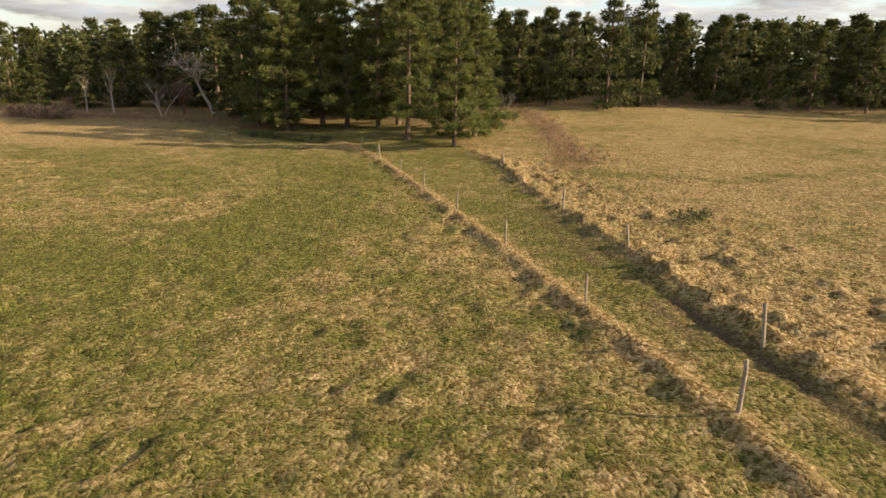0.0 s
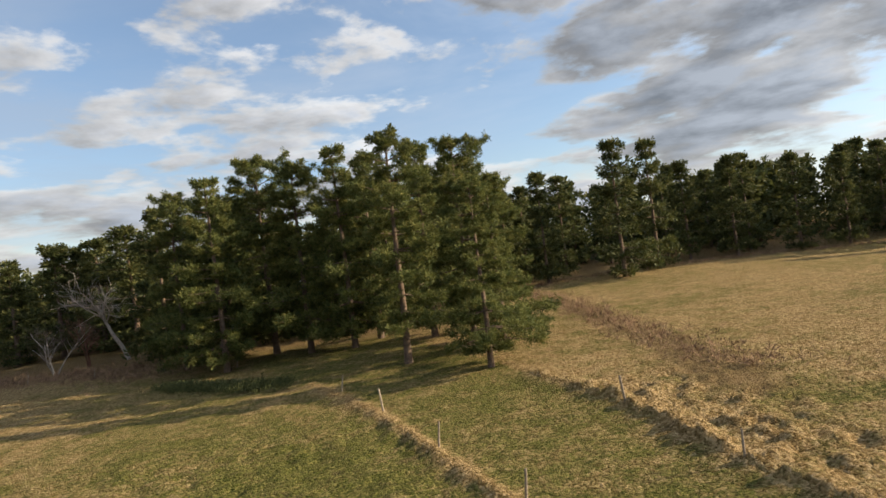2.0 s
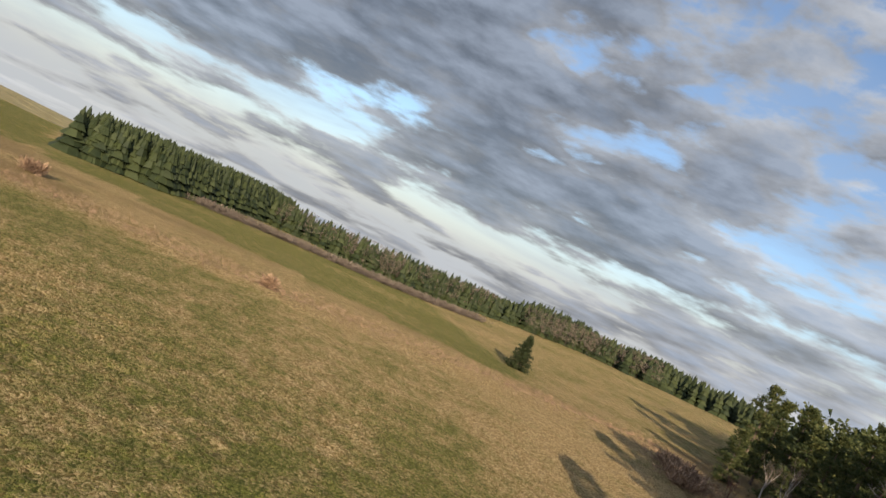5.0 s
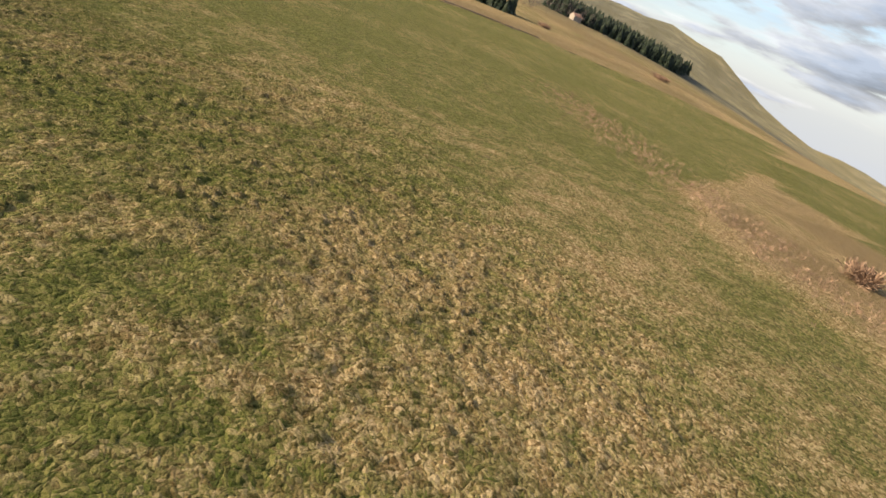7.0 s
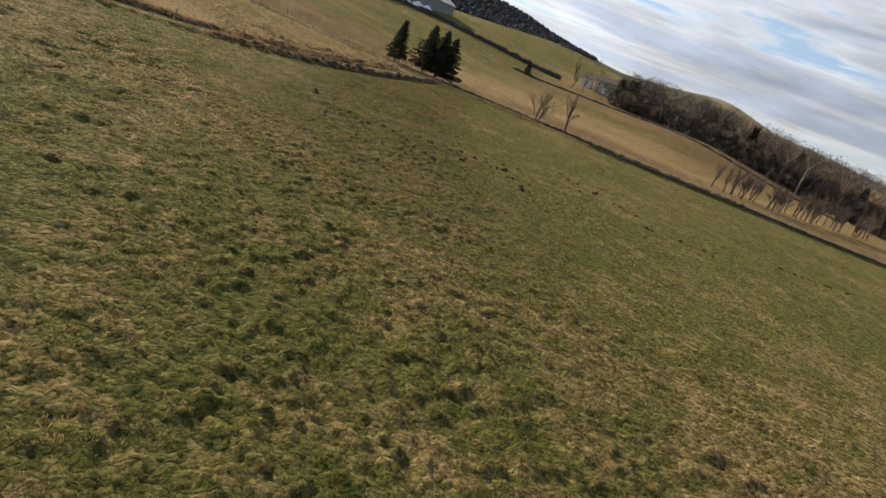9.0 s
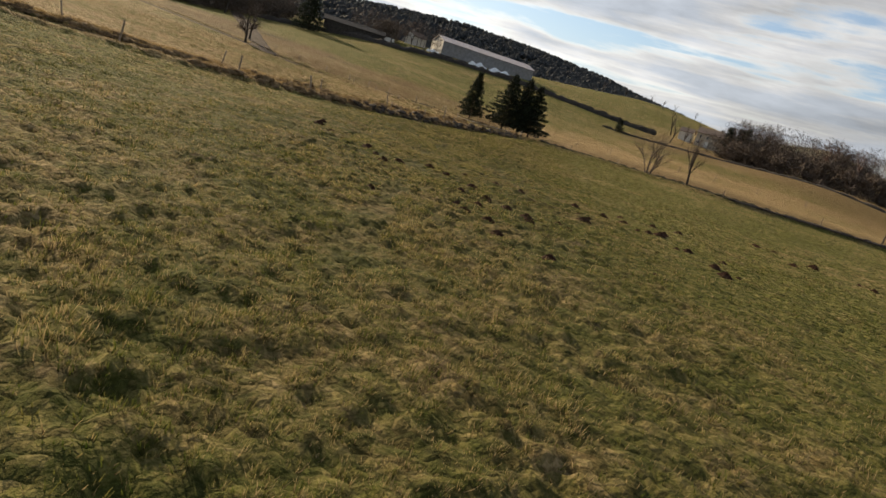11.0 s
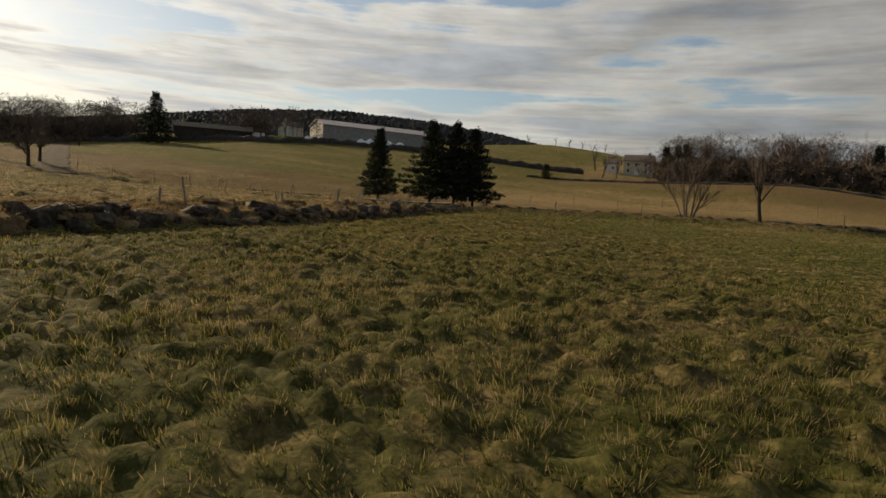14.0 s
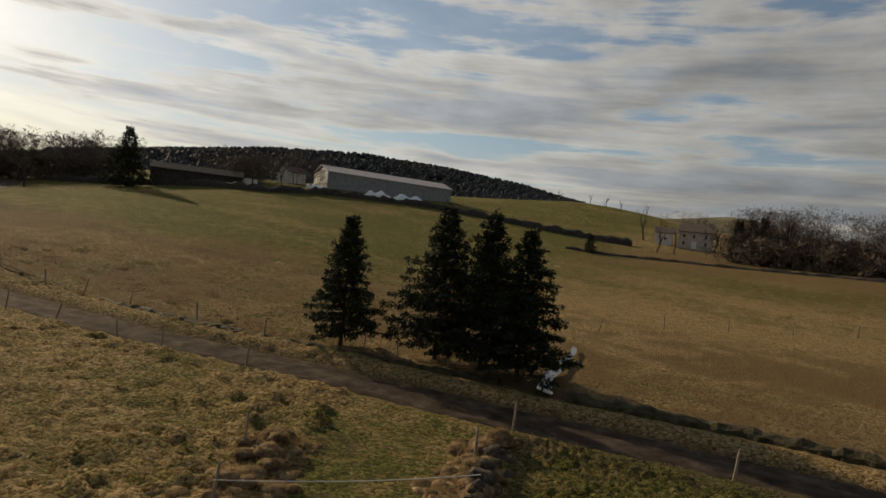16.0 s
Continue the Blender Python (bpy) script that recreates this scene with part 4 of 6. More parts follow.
def spruce_meshes(seed, h, spread, step_z, per_limb, blades, size, clear=0.10, mat=None):
    rng = np.random.default_rng(seed)
    wood, bough, leaf = Soup(), Soup(), Soup()
    z = np.linspace(-0.3, h * 0.985, 9)
    tube(wood, np.column_stack([z * 0, z * 0, z]), (0.012 * h + 0.03) * (1.02 - z / h) + 0.012, 7)
    level, k = clear * h, 0
    while level < h * 0.97:
        u = level / h
        for j in range(6):
            k += 1
            az = k * 2.4 + rng.uniform(-0.3, 0.3)
            L = spread * ((1 - u) ** 1.05 * (0.72 + 0.28 * min(1, (u - clear) * 9)) + 0.04) * rng.uniform(0.72, 1.16)
            dirn, side = np.array([math.cos(az), math.sin(az), 0]), np.array([-math.sin(az), math.cos(az), 0])
            s = np.linspace(0, 1, 4)
            pts = np.array([0, 0, level + rng.uniform(-.15, .15)]) + dirn * (L * s)[:, None]
            pts[:, 2] += L * ((0.10 + 0.45 * u ** 2 + rng.uniform(-0.12, 0.12)) * s - 0.38 * s ** 2 + 0.22 * s ** 3)
            tube(bough, pts[[0, 1, 3]], np.array([0.012 + 0.010 * L, 0.010 + 0.006 * L, 0.006]), 3)
            n = max(3, int(per_limb * L / spread * 1.4))
            ss = rng.uniform(0.12, 1.03, n)
            lat = rng.normal(0, 0.10 + 0.16 * L, n) * (1.25 - ss)
            c = np.stack([np.interp(ss, s, pts[:, q]) for q in range(3)], 1) + side * lat[:, None]
            c[:, 2] -= np.abs(rng.normal(0.0, 0.06, n)) + 0.12 * np.abs(lat)
            fans(leaf, rng, c, size, blades, -0.22, np.broadcast_to(dirn * 0.9, c.shape), 0.30)
        level += step_z * (1 - 0.45 * u)
    return wood.mesh("trunk", M_DARKBARK, True), bough.mesh("crown", M_DARKBARK), leaf.mesh("crown", mat or M_SPRUCE)


def bare_meshes(seed, h, forks=5, stems=1, spread=0.5, bark=None, twig=None, twigs=7, rise=1.0, r0=None):
    rng = np.random.default_rng(seed)
    wood, fine = Soup(), Soup()

    def grow(p, d, L, r, depth):
        n = 4
        pts, q = [p], np.array(p, float)
        for _ in range(n):
            d = d + rng.normal(0, 0.13, 3) + np.array([0, 0, 0.05 * rise])
            d = d / np.linalg.norm(d)
            q = q + d * L / n
            pts.append(q.copy())
        tube(wood if depth < 2 else fine, pts, np.linspace(r, r * 0.45, n + 1), 7 if depth == 0 else 4 if depth < 2 else 3)
        if depth >= 3:
            return
        m = forks if depth == 0 else twigs if depth == 2 else forks
        for i in range(m):
            t = rng.uniform(0.35 if depth == 0 else 0.2, 1.0)
            at = np.array([np.interp(t * n, np.arange(n + 1), np.array(pts)[:, k]) for k in range(3)])
            sd = np.cross(d, rng.normal(size=3))
            sd /= np.linalg.norm(sd)
            nd = d * rng.uniform(0.5, 1.0) + sd * rng.uniform(0.5, 1.0) * (spread * 1.6)
            nd[2] += 0.25 * rise
            nd /= np.linalg.norm(nd)
            grow(at, nd, L * rng.uniform(0.42, 0.68), r * (0.30 + 0.25 * (1 - t)), depth + 1)

    for i in range(stems):
        a = i * 6.28 / stems + rng.uniform(-0.3, 0.3)
        d = np.array([math.cos(a) * (0.35 if stems > 1 else 0.03), math.sin(a) * (0.35 if stems > 1 else 0.03), 1.0])
        grow(np.array([math.cos(a) * 0.12 * (stems > 1), math.sin(a) * 0.12 * (stems > 1), -0.25]), d / np.linalg.norm(d), h * 0.55, r0 or (0.018 * h + 0.03) / stems ** 0.5, 0)
    return wood.mesh("trunk", bark or M_DARKBARK, True), fine.mesh("crown", twig or M_TWIG)


def place(thing, x, y, turn=0.0, scale=1.0, lean=0.0, sink=0.08):
    thing.matrix_world = pose(x, y, hgt(x, y) - sink, lean, 0, turn) @ Matrix.Diagonal((scale, scale, scale, 1))
    return thing


def tree(name, meshes, label, group=""):
    t = empty(name, label, "tree", group)
    for nm, me in zip(("trunk", "crown", "crown") if len(meshes) == 3 else ("trunk", "crown"), meshes):
        ob = part_mesh(nm, me, t)
        if nm in ("crown", "crown"):
            ob["kind"] = "stuff"
    return t


def put_copy(ob, x, y, turn, scale, lean=0.0, sink=0.08, wide=None):
    w = wide or scale
    return copy_thing(ob, pose(x, y, hgt(x, y) - sink, lean, 0, turn) @ Matrix.Diagonal((w / ob.scale[0], w / ob.scale[1], scale / ob.scale[2], 1)))


rng = np.random.default_rng(4)
# the near pines at the edge of the wood, one by one: x, y, height, kind
PINES = [pine_meshes(10 + k, 20.0, c0, sp, lb, pl, 9, 0.40, 0.02, cn) for k, (c0, sp, lb, pl, cn) in enumerate([(0.10, 5.5, 17, 7.2, 0.60), (0.14, 5.5, 17, 7.0, 0.48), (0.10, 5.8, 17, 7.2, 0.70), (0.18, 5.0, 16, 6.6, 0.56)])]
FRONT = [(-21.5, 94.5, 20.3, 0), (-17.5, 102, 22.8, 1), (-3.0, 78.6, 19.3, 3), (2.6, 70.9, 13.4, 2), (3.6, 84.0, 18.6, 1), (-8.0, 95.0, 21.8, 0), (-5.2, 99.0, 21.0, 3),
         (-13.0, 97.5, 21.2, 2), (0.5, 92.0, 20.0, 0), (-27.5, 101, 20.0, 2), (5.5, 80.0, 14.5, 2), (-24.0, 106, 19.5, 1)]
made = []
for x, y, h, k in FRONT:
    s = h / 20.0
    src = next((o for o, kk in made if kk == k), None)
    label = ["tall green pine with low spreading boughs at the wood's edge", "tall pine with a broad dark crown at the wood's edge", "bushy yellow-green pine with boughs near the ground", "pine with bare lower trunk and tufted crown"][k]
    turn = float(rng.uniform(0, 360))
    if src is None:
        t = place(tree("pine_tree", PINES[k], label, "pines at the wood's edge"), x, y, turn, s)
        made.append((t, k))
    else:
        put_copy(src, x, y, turn, s, wide=s * float(rng.uniform(0.9, 1.1)))

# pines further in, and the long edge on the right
WOODS = [pine_meshes(50 + k, 19.0, c0, sp, 13, 2.2, 6, 0.78, 0.02, 0.68, 0.25, M_PINE_SHADE) for k, (c0, sp) in enumerate([(0.10, 4.2), (0.05, 4.5), (0.14, 4.1)])]
back = [tree("pine_tree", m, "tall pine standing in the wood, needles darkened as shade", "pines of the wood") for m in WOODS]
spots = [(32.7, 118.7, 20.7, 1), (40.6, 123.7, 20.6, 1), (23, 127, 18, 0), (14, 128, 17.5, 2), (18, 134, 18, 1), (50, 131, 17, 2), (57, 128, 17, 0), (66, 124, 16, 1), (74, 123, 15, 0), (82, 118, 16, 2),
         (91, 112, 16, 1), (99, 104, 16.5, 0), (-33, 112, 19.5, 1), (-43, 129, 19, 0), (-50, 134, 18, 1), (-57, 135, 18, 2), (-63, 133, 15.5, 1), (-70, 131, 12, 1), (-77, 126, 8.5, 1)]
for i in range(112):
    if i < 50:
        x = rng.uniform(12, 118)
        y = rng.uniform(130, 172) - 0.16 * max(0, x - 60) - 0.35 * max(0, x - 88)
        h = rng.uniform(13.5, 18.0)
    elif i < 84:
        x = rng.uniform(-34, 10)
        y = rng.uniform(104, 150)
        h = rng.uniform(17, 20.5)
    else:
        x = rng.uniform(-100, -34)
        y = rng.uniform(132, 165) - 0.08 * x * 0
        h = rng.uniform(15, 20) - 0.06 * max(0, -x - 50)
    if all((x - a) ** 2 + (y - b) ** 2 > 9 for a, b, *_ in spots):
        spots.append((x, y, h, int(rng.integers(0, 3))))
used = set()
for x, y, h, k in spots:
    s, turn = h / 19.0, float(rng.uniform(0, 360))
    if k not in used:
        used.add(k)
        place(back[k], x, y, turn, s)
    else:
        put_copy(back[k], x, y, turn, s, wide=s * (1.4 if x < -40 and y < 136 else 1.0))
deep = Soup()
r6 = np.random.default_rng(66)
for i in range(420):
    x = r6.uniform(-112, 125)
    y = r6.uniform(150, 205) - 0.12 * max(0, x - 40) if x > -30 else r6.uniform(158, 210)
    h, g = r6.uniform(13, 17.5), hgt(x, y)
    n = 30
    u = r6.uniform(0.03, 1, n)
    a, rr = r6.uniform(0, 6.283, n), 3.4 * (1 - u) ** 0.7 * r6.uniform(0.3, 1.1, n)
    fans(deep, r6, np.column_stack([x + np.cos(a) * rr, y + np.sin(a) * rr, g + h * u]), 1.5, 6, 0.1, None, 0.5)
tagged(new("deep_wood", deep.mesh("deep_wood", M_PINE_SHADE)), "dense pines deep inside the wood, needles darkened as shade", "woodland", kind="stuff")
# a fringe of dead, bare and young trees before the wood
place(tree("dead_pine", bare_meshes(3, 16.5, 7, 1, 0.75, M_PALE, M_PALE, 3, 0.15), "grey dead pine with broken branches at the wood's edge"), -40.5, 118.5, 20)
birch = place(tree("birch_tree", bare_meshes(5, 11.5, 5, 1, 0.32, M_PALE, M_TWIG, 7), "small leafless birch with a pale trunk", "leafless trees by the wood"), -58, 117, 0, 0.85)
put_copy(birch, -65, 121, 90, 0.7)
shrub = place(tree("leafless_tree", bare_meshes(6, 9.0, 6, 3, 0.6, M_PALE, M_TWIG, 7), "many-stemmed leafless tree with pale stems", "leafless trees by the wood"), -47.5, 112.5, 10)
put_copy(shrub, 14, 118, 60, 0.55)
red = place(tree("leafless_shrub", bare_meshes(8, 9.0, 6, 3, 0.5, M_REDTWIG, M_REDTWIG, 7), "leafless shrub with reddish twigs beside the wood", "leafless trees by the wood"), -45.5, 117.5, 0, 0.95)
put_copy(red, -66, 117, 80, 0.5)
put_copy(red, 12, 121, 140, 0.5)


def brush_stuff(name, label, cat, mat, spots_xy, size, blades, up=0.6, rise=0.25):
    r2 = np.random.default_rng(len(spots_xy))
    p = np.array(spots_xy, float)
    z = height(p[:, 0], p[:, 1]) + tussock(p[:, 0], p[:, 1])
    c = np.column_stack([p, z + rise * r2.uniform(0, 1, len(p))])
    soup = Soup()
    fans(soup, r2, c, size, blades, up, None, 0.10)
    return tagged(new(name, soup.mesh(name, mat)), label, cat, kind="stuff")


def scatter_line(pts, width, per_m, seed):
    r2 = np.random.default_rng(seed)
    out = []
    for (ax, ay), (bx, by) in zip(pts[:-1], pts[1:]):
        n = int(math.hypot(bx - ax, by - ay) * per_m)
        t = r2.uniform(0, 1, n)
        out.append(np.column_stack([ax + (bx - ax) * t, ay + (by - ay) * t]) + r2.normal(0, width, (n, 2)))
    return np.concatenate(out)


brush_stuff("bracken", "brown dead bracken and brambles along the wood", "undergrowth", M_BRUSH,
            np.concatenate([scatter_line([(-80, 116), (-60, 113), (-40, 108), (-30, 100)], 3.0, 46, 1), scatter_line([(13, 121), (18, 112), (16.8, 90), (15.3, 75), (14.9, 64), (15.5, 58)], 1.3, 15, 2), scatter_line([(14, 126), (60, 125), (95, 112)], 1.5, 12, 3), scatter_line([(-86, 120), (-83, 85), (-81, 45), (-84, 15), (-96, -40)], 4.0, 16, 4)]), 0.42, 8, 0.6, 0.15)
brush_stuff("broom_bushes", "low green broom bushes beside the pines", "bush", M_GORSE,
            np.concatenate([scatter_line([(-26, 89), (-20, 84), (-13.5, 78.5)], 0.8, 55, 5), scatter_line([(14.6, 33.8), (15.8, 34.6)], 0.45, 16, 6)]), 0.55, 9, 0.8, 0.15)

# ---- spruces by the road ----
k_near = [spruce_meshes(71, 9.0, 3.3, 0.42, 24, 9, 0.27, 0.13), spruce_meshes(72, 10.2, 4.6, 0.50, 32, 9, 0.29, 0.13)]
place(tree("spruce_tree", k_near[0], "compact dark spruce standing beside the dirt road", "spruces by the road"), 52.6, -75.4, 30)
sp2 = place(tree("spruce_tree", k_near[1], "dark spruce with drooping boughs beside the dirt road", "spruces by the road"), 47.3, -78.8, 0)
put_copy(sp2, 44.0, -79.2, 130, 0.98)
put_copy(sp2, 41.2, -79.0, 250, 0.90, wide=0.95)
# the lone spruce in the western pasture
place(tree("spruce_tree", spruce_meshes(74, 7.6, 3.1, 0.5, 12, 6, 0.5, 0.03, M_PLANT), "lone bushy spruce in the open pasture"), -113.5, 104.5)
# leafless trees by the road and up the slope
place(tree("leafless_tree", bare_meshes(81, 8.6, 5, 5, 0.4, M_TWIG, M_TWIG, 6, 1.0, 0.11), "leafless tree with several spreading stems by the road", "leafless trees by the road"), 17.2, -78.8, 0)
place(tree("leafless_tree", bare_meshes(82, 9.4, 6, 1, 0.28, M_DARKBARK, M_TWIG, 7, 1.2), "slender leafless tree by the road", "leafless trees by the road"), 11.2, -80.2, 0)
broad = tree("leafless_tree", bare_meshes(87, 10.5, 7, 1, 0.85, M_DARKBARK, M_TWIG, 8, 0.6, 0.32), "broad leafless tree with a short dark trunk beside the lane", "leafless trees by the lane")
place(broad, 107, -57.5, 0, 0.95)
put_copy(broad, 112.5, -61.0, 110, 0.9)
oak = tree("leafless_tree", bare_meshes(83, 11.0, 6, 1, 0.75, M_DARKBARK, M_TWIG, 3, 0.7, 0.3), "broad leafless tree with a short dark trunk", "leafless trees on the slope")
place(oak, 186, -98, 0, 0.85)
put_copy(oak, 196, -92, 70, 0.9)
tall = tree("leafless_tree", bare_meshes(84, 14.0, 5, 1, 0.42, M_DARKBARK, M_TWIG, 3, 1.0), "tall leafless tree with fine grey twigs", "leafless trees on the slope")
pale = tree("leafless_tree", bare_meshes(85, 15.0, 5, 1, 0.25, M_PALE, M_REDTWIG, 3, 1.2), "slim leafless tree with pale trunk and brown twigs", "leafless trees on the slope")
for i, (x, y, s) in enumerate([(212, -88, 1.0), (206, -97, 0.9), (216, -104, 0.95), (221, -112, 0.85), (226, -120, 0.9), (205, -112, 0.8), (214, -122, 0.85), (222, -133, 0.8), (212, -80, 1.1), (208, -72, 1.0), (216, -64, 1.1)]):
    (place(tall, x, y, 0, s) if i == 0 else put_copy(tall, x, y, i * 67, s))
for i, (x, y, s) in enumerate([(188, -160, 0.9), (193, -157, 0.85), (197, -163, 0.8), (184, -150, 0.6), (82, -214, 0.75), (78, -216, 0.7), (92, -247, 0.75), (97, -243, 0.95), (76, -246, 0.85), (178, -152, 0.95), (183, -157, 0.9), (172, -158, 0.75), (150, -330, 0.6), (143, -330, 0.5), (131, -332, 0.55), (176, -330, 0.6), (186, -322, 0.6), (160, -333, 0.5), (112, -300, 0.55)]):
    put_copy(tall if i % 3 else oak, x, y, i * 77, s)
# the mixed wood right of the farmhouse
r3 = np.random.default_rng(9)
first = True
for i in range(72):
    x, y = r3.uniform(-40, 64), 0
    y = -207 - r3.uniform(0, 26) - 0.10 * (x - 20) + (8 if x < 0 else 0)
    kind = i % 4
    if first:
        place(pale, x, y, 0, 0.95)
        first = False
    else:
        put_copy((pale, tall, pale, oak)[kind], x, y, float(r3.uniform(0, 360)), float(r3.uniform(0.7, 1.1)) * (1.2 if kind == 3 else 1.0))
dark = tree("spruce_tree", spruce_meshes(77, 11.0, 2.6, 0.9, 6, 5, 0.8, 0.05), "dark spruce among leafless trees", "spruces on the slope")
place(dark, 62, -214, 0, 1.0)
for x, y, s in ((57, -217, 1.1), (60, -219, 1.05), (52, -222, 1.0), (8, -209, 1.15), (-8, -214, 1.1), (-30, -205, 1.0), (64, -222, 0.9)):
    put_copy(dark, x, y, x * 31, s)
big = place(tree("spruce_tree", spruce_meshes(78, 14.5, 6.8, 0.7, 13, 6, 0.7, 0.05), "tall dark spruce by the farmyard"), 191.5, -122.6, 0, 1.1)
put_copy(dark, 90, -190, 40, 0.42, wide=0.75)
brush_stuff("thicket", "dense brown thicket of leafless undergrowth below the trees", "undergrowth", M_TWIG,
            np.concatenate([scatter_line([(-42, -204), (0, -208), (40, -212), (62, -215)], 4.0, 20, 91), scatter_line([(205, -70), (222, -108), (228, -135)], 4, 18, 92), scatter_line([(186, -158), (198, -160)], 2.5, 12, 93)]), 1.7, 26, 0.4, 6.5)
# young leafless trees in a row beyond the meadow
young = tree("leafless_tree", bare_meshes(86, 8.5, 6, 1, 0.40, M_TWIG, M_TWIG, 5, 1.1), "young leafless tree with brown stem in a dense row", "row of young trees")
for i in range(44):
    t = i / 43
    x, y = -9 - 28 * t + r3.normal(0, 1.5), -122 - 46 * t + r3.normal(0, 2.5)
    (place(young, x, y, 0, 1.0) if i == 0 else put_copy(young, x, y, float(r3.uniform(0, 360)), float(r3.uniform(0.85, 1.15))))


# ---- far woods ----
def far_wood(name, label, spots_xyh, mat, conifer=True, jag=6, n=18, stout=(0.19, 0.32)):
    r2 = np.random.default_rng(len(spots_xyh))
    soup = Soup()
    p = np.array(spots_xyh, float)
    z = height(p[:, 0], p[:, 1])
    for (x, y, h), g in zip(p, z):
        if conifer:
            rad = h * r2.uniform(*stout)
            h *= r2.uniform(0.84, 1.06)
            for k in range(6):
                u0, u1 = k / 6, min(1.0, (k + 1.7) / 6)
                a = np.arange(jag) * 6.283 / jag + r2.uniform(0, 6)
                rr = rad * (1 - u0) ** 0.8 * r2.uniform(0.65, 1.2, jag) + 0.05
                low = np.column_stack([x + np.cos(a) * rr, y + np.sin(a) * rr, np.full(jag, g + h * (0.04 + 0.96 * u0)) - r2.uniform(0, 0.5, jag)])
                v = np.vstack([low, [[x, y, g + h * (0.04 + 0.96 * u1)]]])
                soup.add(v, [(i, (i + 1) % jag, jag) for i in range(jag)])
        else:
            a, u = r2.uniform(0, 6.283, n), r2.uniform(0.25, 1, n)
            rr = h * 0.32 * np.sqrt(np.clip(1 - (u * 1.7 - 1.0) ** 2 * 0.8, 0.05, 1)) * r2.uniform(0.3, 1, n)
            c = np.column_stack([x + np.cos(a) * rr, y + np.sin(a) * rr, g + h * u])
            fans(soup, r2, c, h * (0.10 if n < 40 else 0.115), 6, 0.4, None, 0.16 if n < 40 else 0.05)
            soup.add([(x - .12, y, g), (x + .12, y, g), (x, y, g + h * .7)], [(0, 1, 2)])
    return tagged(new(name, soup.mesh(name, mat)), label, "woodland", kind="stuff")


def strip(pts, depth, count, h0, h1, seed):
    r2 = np.random.default_rng(seed)
    seg = np.array(pts, float)
    cum = np.concatenate([[0], np.cumsum(np.hypot(*np.diff(seg, axis=0).T))])
    t = r2.uniform(0, cum[-1], count)
    d = r2.uniform(0, depth, count)
    x, y = np.interp(t, cum, seg[:, 0]), np.interp(t, cum, seg[:, 1])
    r = np.hypot(x, y) + 1e-6
    return np.column_stack([x + x / r * d, y + y / r * d, r2.uniform(h0, h1, count)])


far_wood("conifer_plantation", "dense dark green conifer plantation beyond the pasture",
         np.concatenate([strip([(-150, 3), (-158, 22), (-203, 44)], 60, 2400, 10.0, 11.6, 1), strip([(-196, 92), (-215, 118), (-230, 150)], 40, 260, 8, 10, 2),
                         strip([(-232, 150), (-240, 190)], 40, 180, 11, 13.5, 3), strip([(-228, 200), (-225, 228), (-205, 260), (-170, 290), (-130, 320)], 50, 560, 10, 13, 4), strip([(-232, 205), (-226, 226)], 40, 130, 11, 13, 6), strip([(-238, 165), (-240, 188), (-234, 210)], 40, 220, 10, 12.5, 42)]), M_PLANT)
far_wood("mixed_wood", "mixed wood of pines and leafless trees beyond the pasture",
         np.concatenate([strip([(-204, 50), (-200, 75), (-200, 100), (-228, 140)], 30, 150, 7, 9.5, 5), strip([(-222, 150), (-232, 190), (-222, 215)], 25, 110, 8, 11, 7)]), M_TWIG, False)
far_wood("conifer_wood", "dark conifers among leafless trees beyond the pasture", strip([(-206, 44), (-204, 90), (-226, 140)], 40, 420, 7.5, 10.5, 8), M_PLANT)
far_wood("conifer_forest", "distant dark conifer forest below the hill", np.concatenate([strip([(-330, -445), (-460, -400)], 120, 500, 12, 16, 9), strip([(-138, -230), (-152, -225), (-172, -208)], 18, 150, 5, 10, 10), strip([(-143, -318), (-152, -316), (-160, -312)], 26, 60, 9, 15, 41)]), M_SPRUCE)
far_wood("valley_trees", "scattered leafless trees in the valley", np.concatenate([strip([(40, -420), (-60, -360), (-140, -330), (-230, -330), (-330, -380)], 260, 330, 7, 13, 11), strip([(-40, -900), (250, -700)], 400, 260, 9, 15, 12),
         strip([(-250, -950), (-60, -900), (100, -1000)], 450, 420, 8, 14, 13), strip([(215, -70), (235, -140)], 60, 130, 8, 14, 14), strip([(170, -170), (205, -150)], 30, 50, 7, 11, 15)]), M_THICK, False)
# both hill strips use the colour with haze painted in
far_wood("hill_forest", "wooded hillside behind the farm, greyed to stand in for haze", strip([(600, -250), (520, -300), (440, -400), (375, -470), (310, -545), (270, -600)], 260, 3600, 3.2, 3.8, 16), M_HILL_HAZE, True, 4, stout=(1.0, 1.6))
far_wood("hill_forest", "wooded hillside behind the farm, greyed to stand in for haze", strip([(470, -190), (400, -240), (330, -330), (270, -420), (235, -480)], 150, 2400, 4.0, 5.5, 17), M_HILL_HAZE, True, 4, stout=(0.9, 1.4))
far_wood("leafless_wood", "dense grey-brown leafless wood beside the farmhouse", np.concatenate([strip([(-45, -200), (0, -206), (40, -211), (63, -215)], 24, 120, 10, 14.5, 31), strip([(204, -66), (216, -96), (226, -128)], 14, 40, 9, 13, 32)]), M_THICK, False, n=125)
brush_stuff("hedge", "dark leafless hedge along the far side of the green field", "hedge", M_TWIG, scatter_line([(-166, 30), (-172, 55), (-178, 85), (-192, 122)], 1.6, 12, 26), 1.5, 14, 0.5, 0.8)
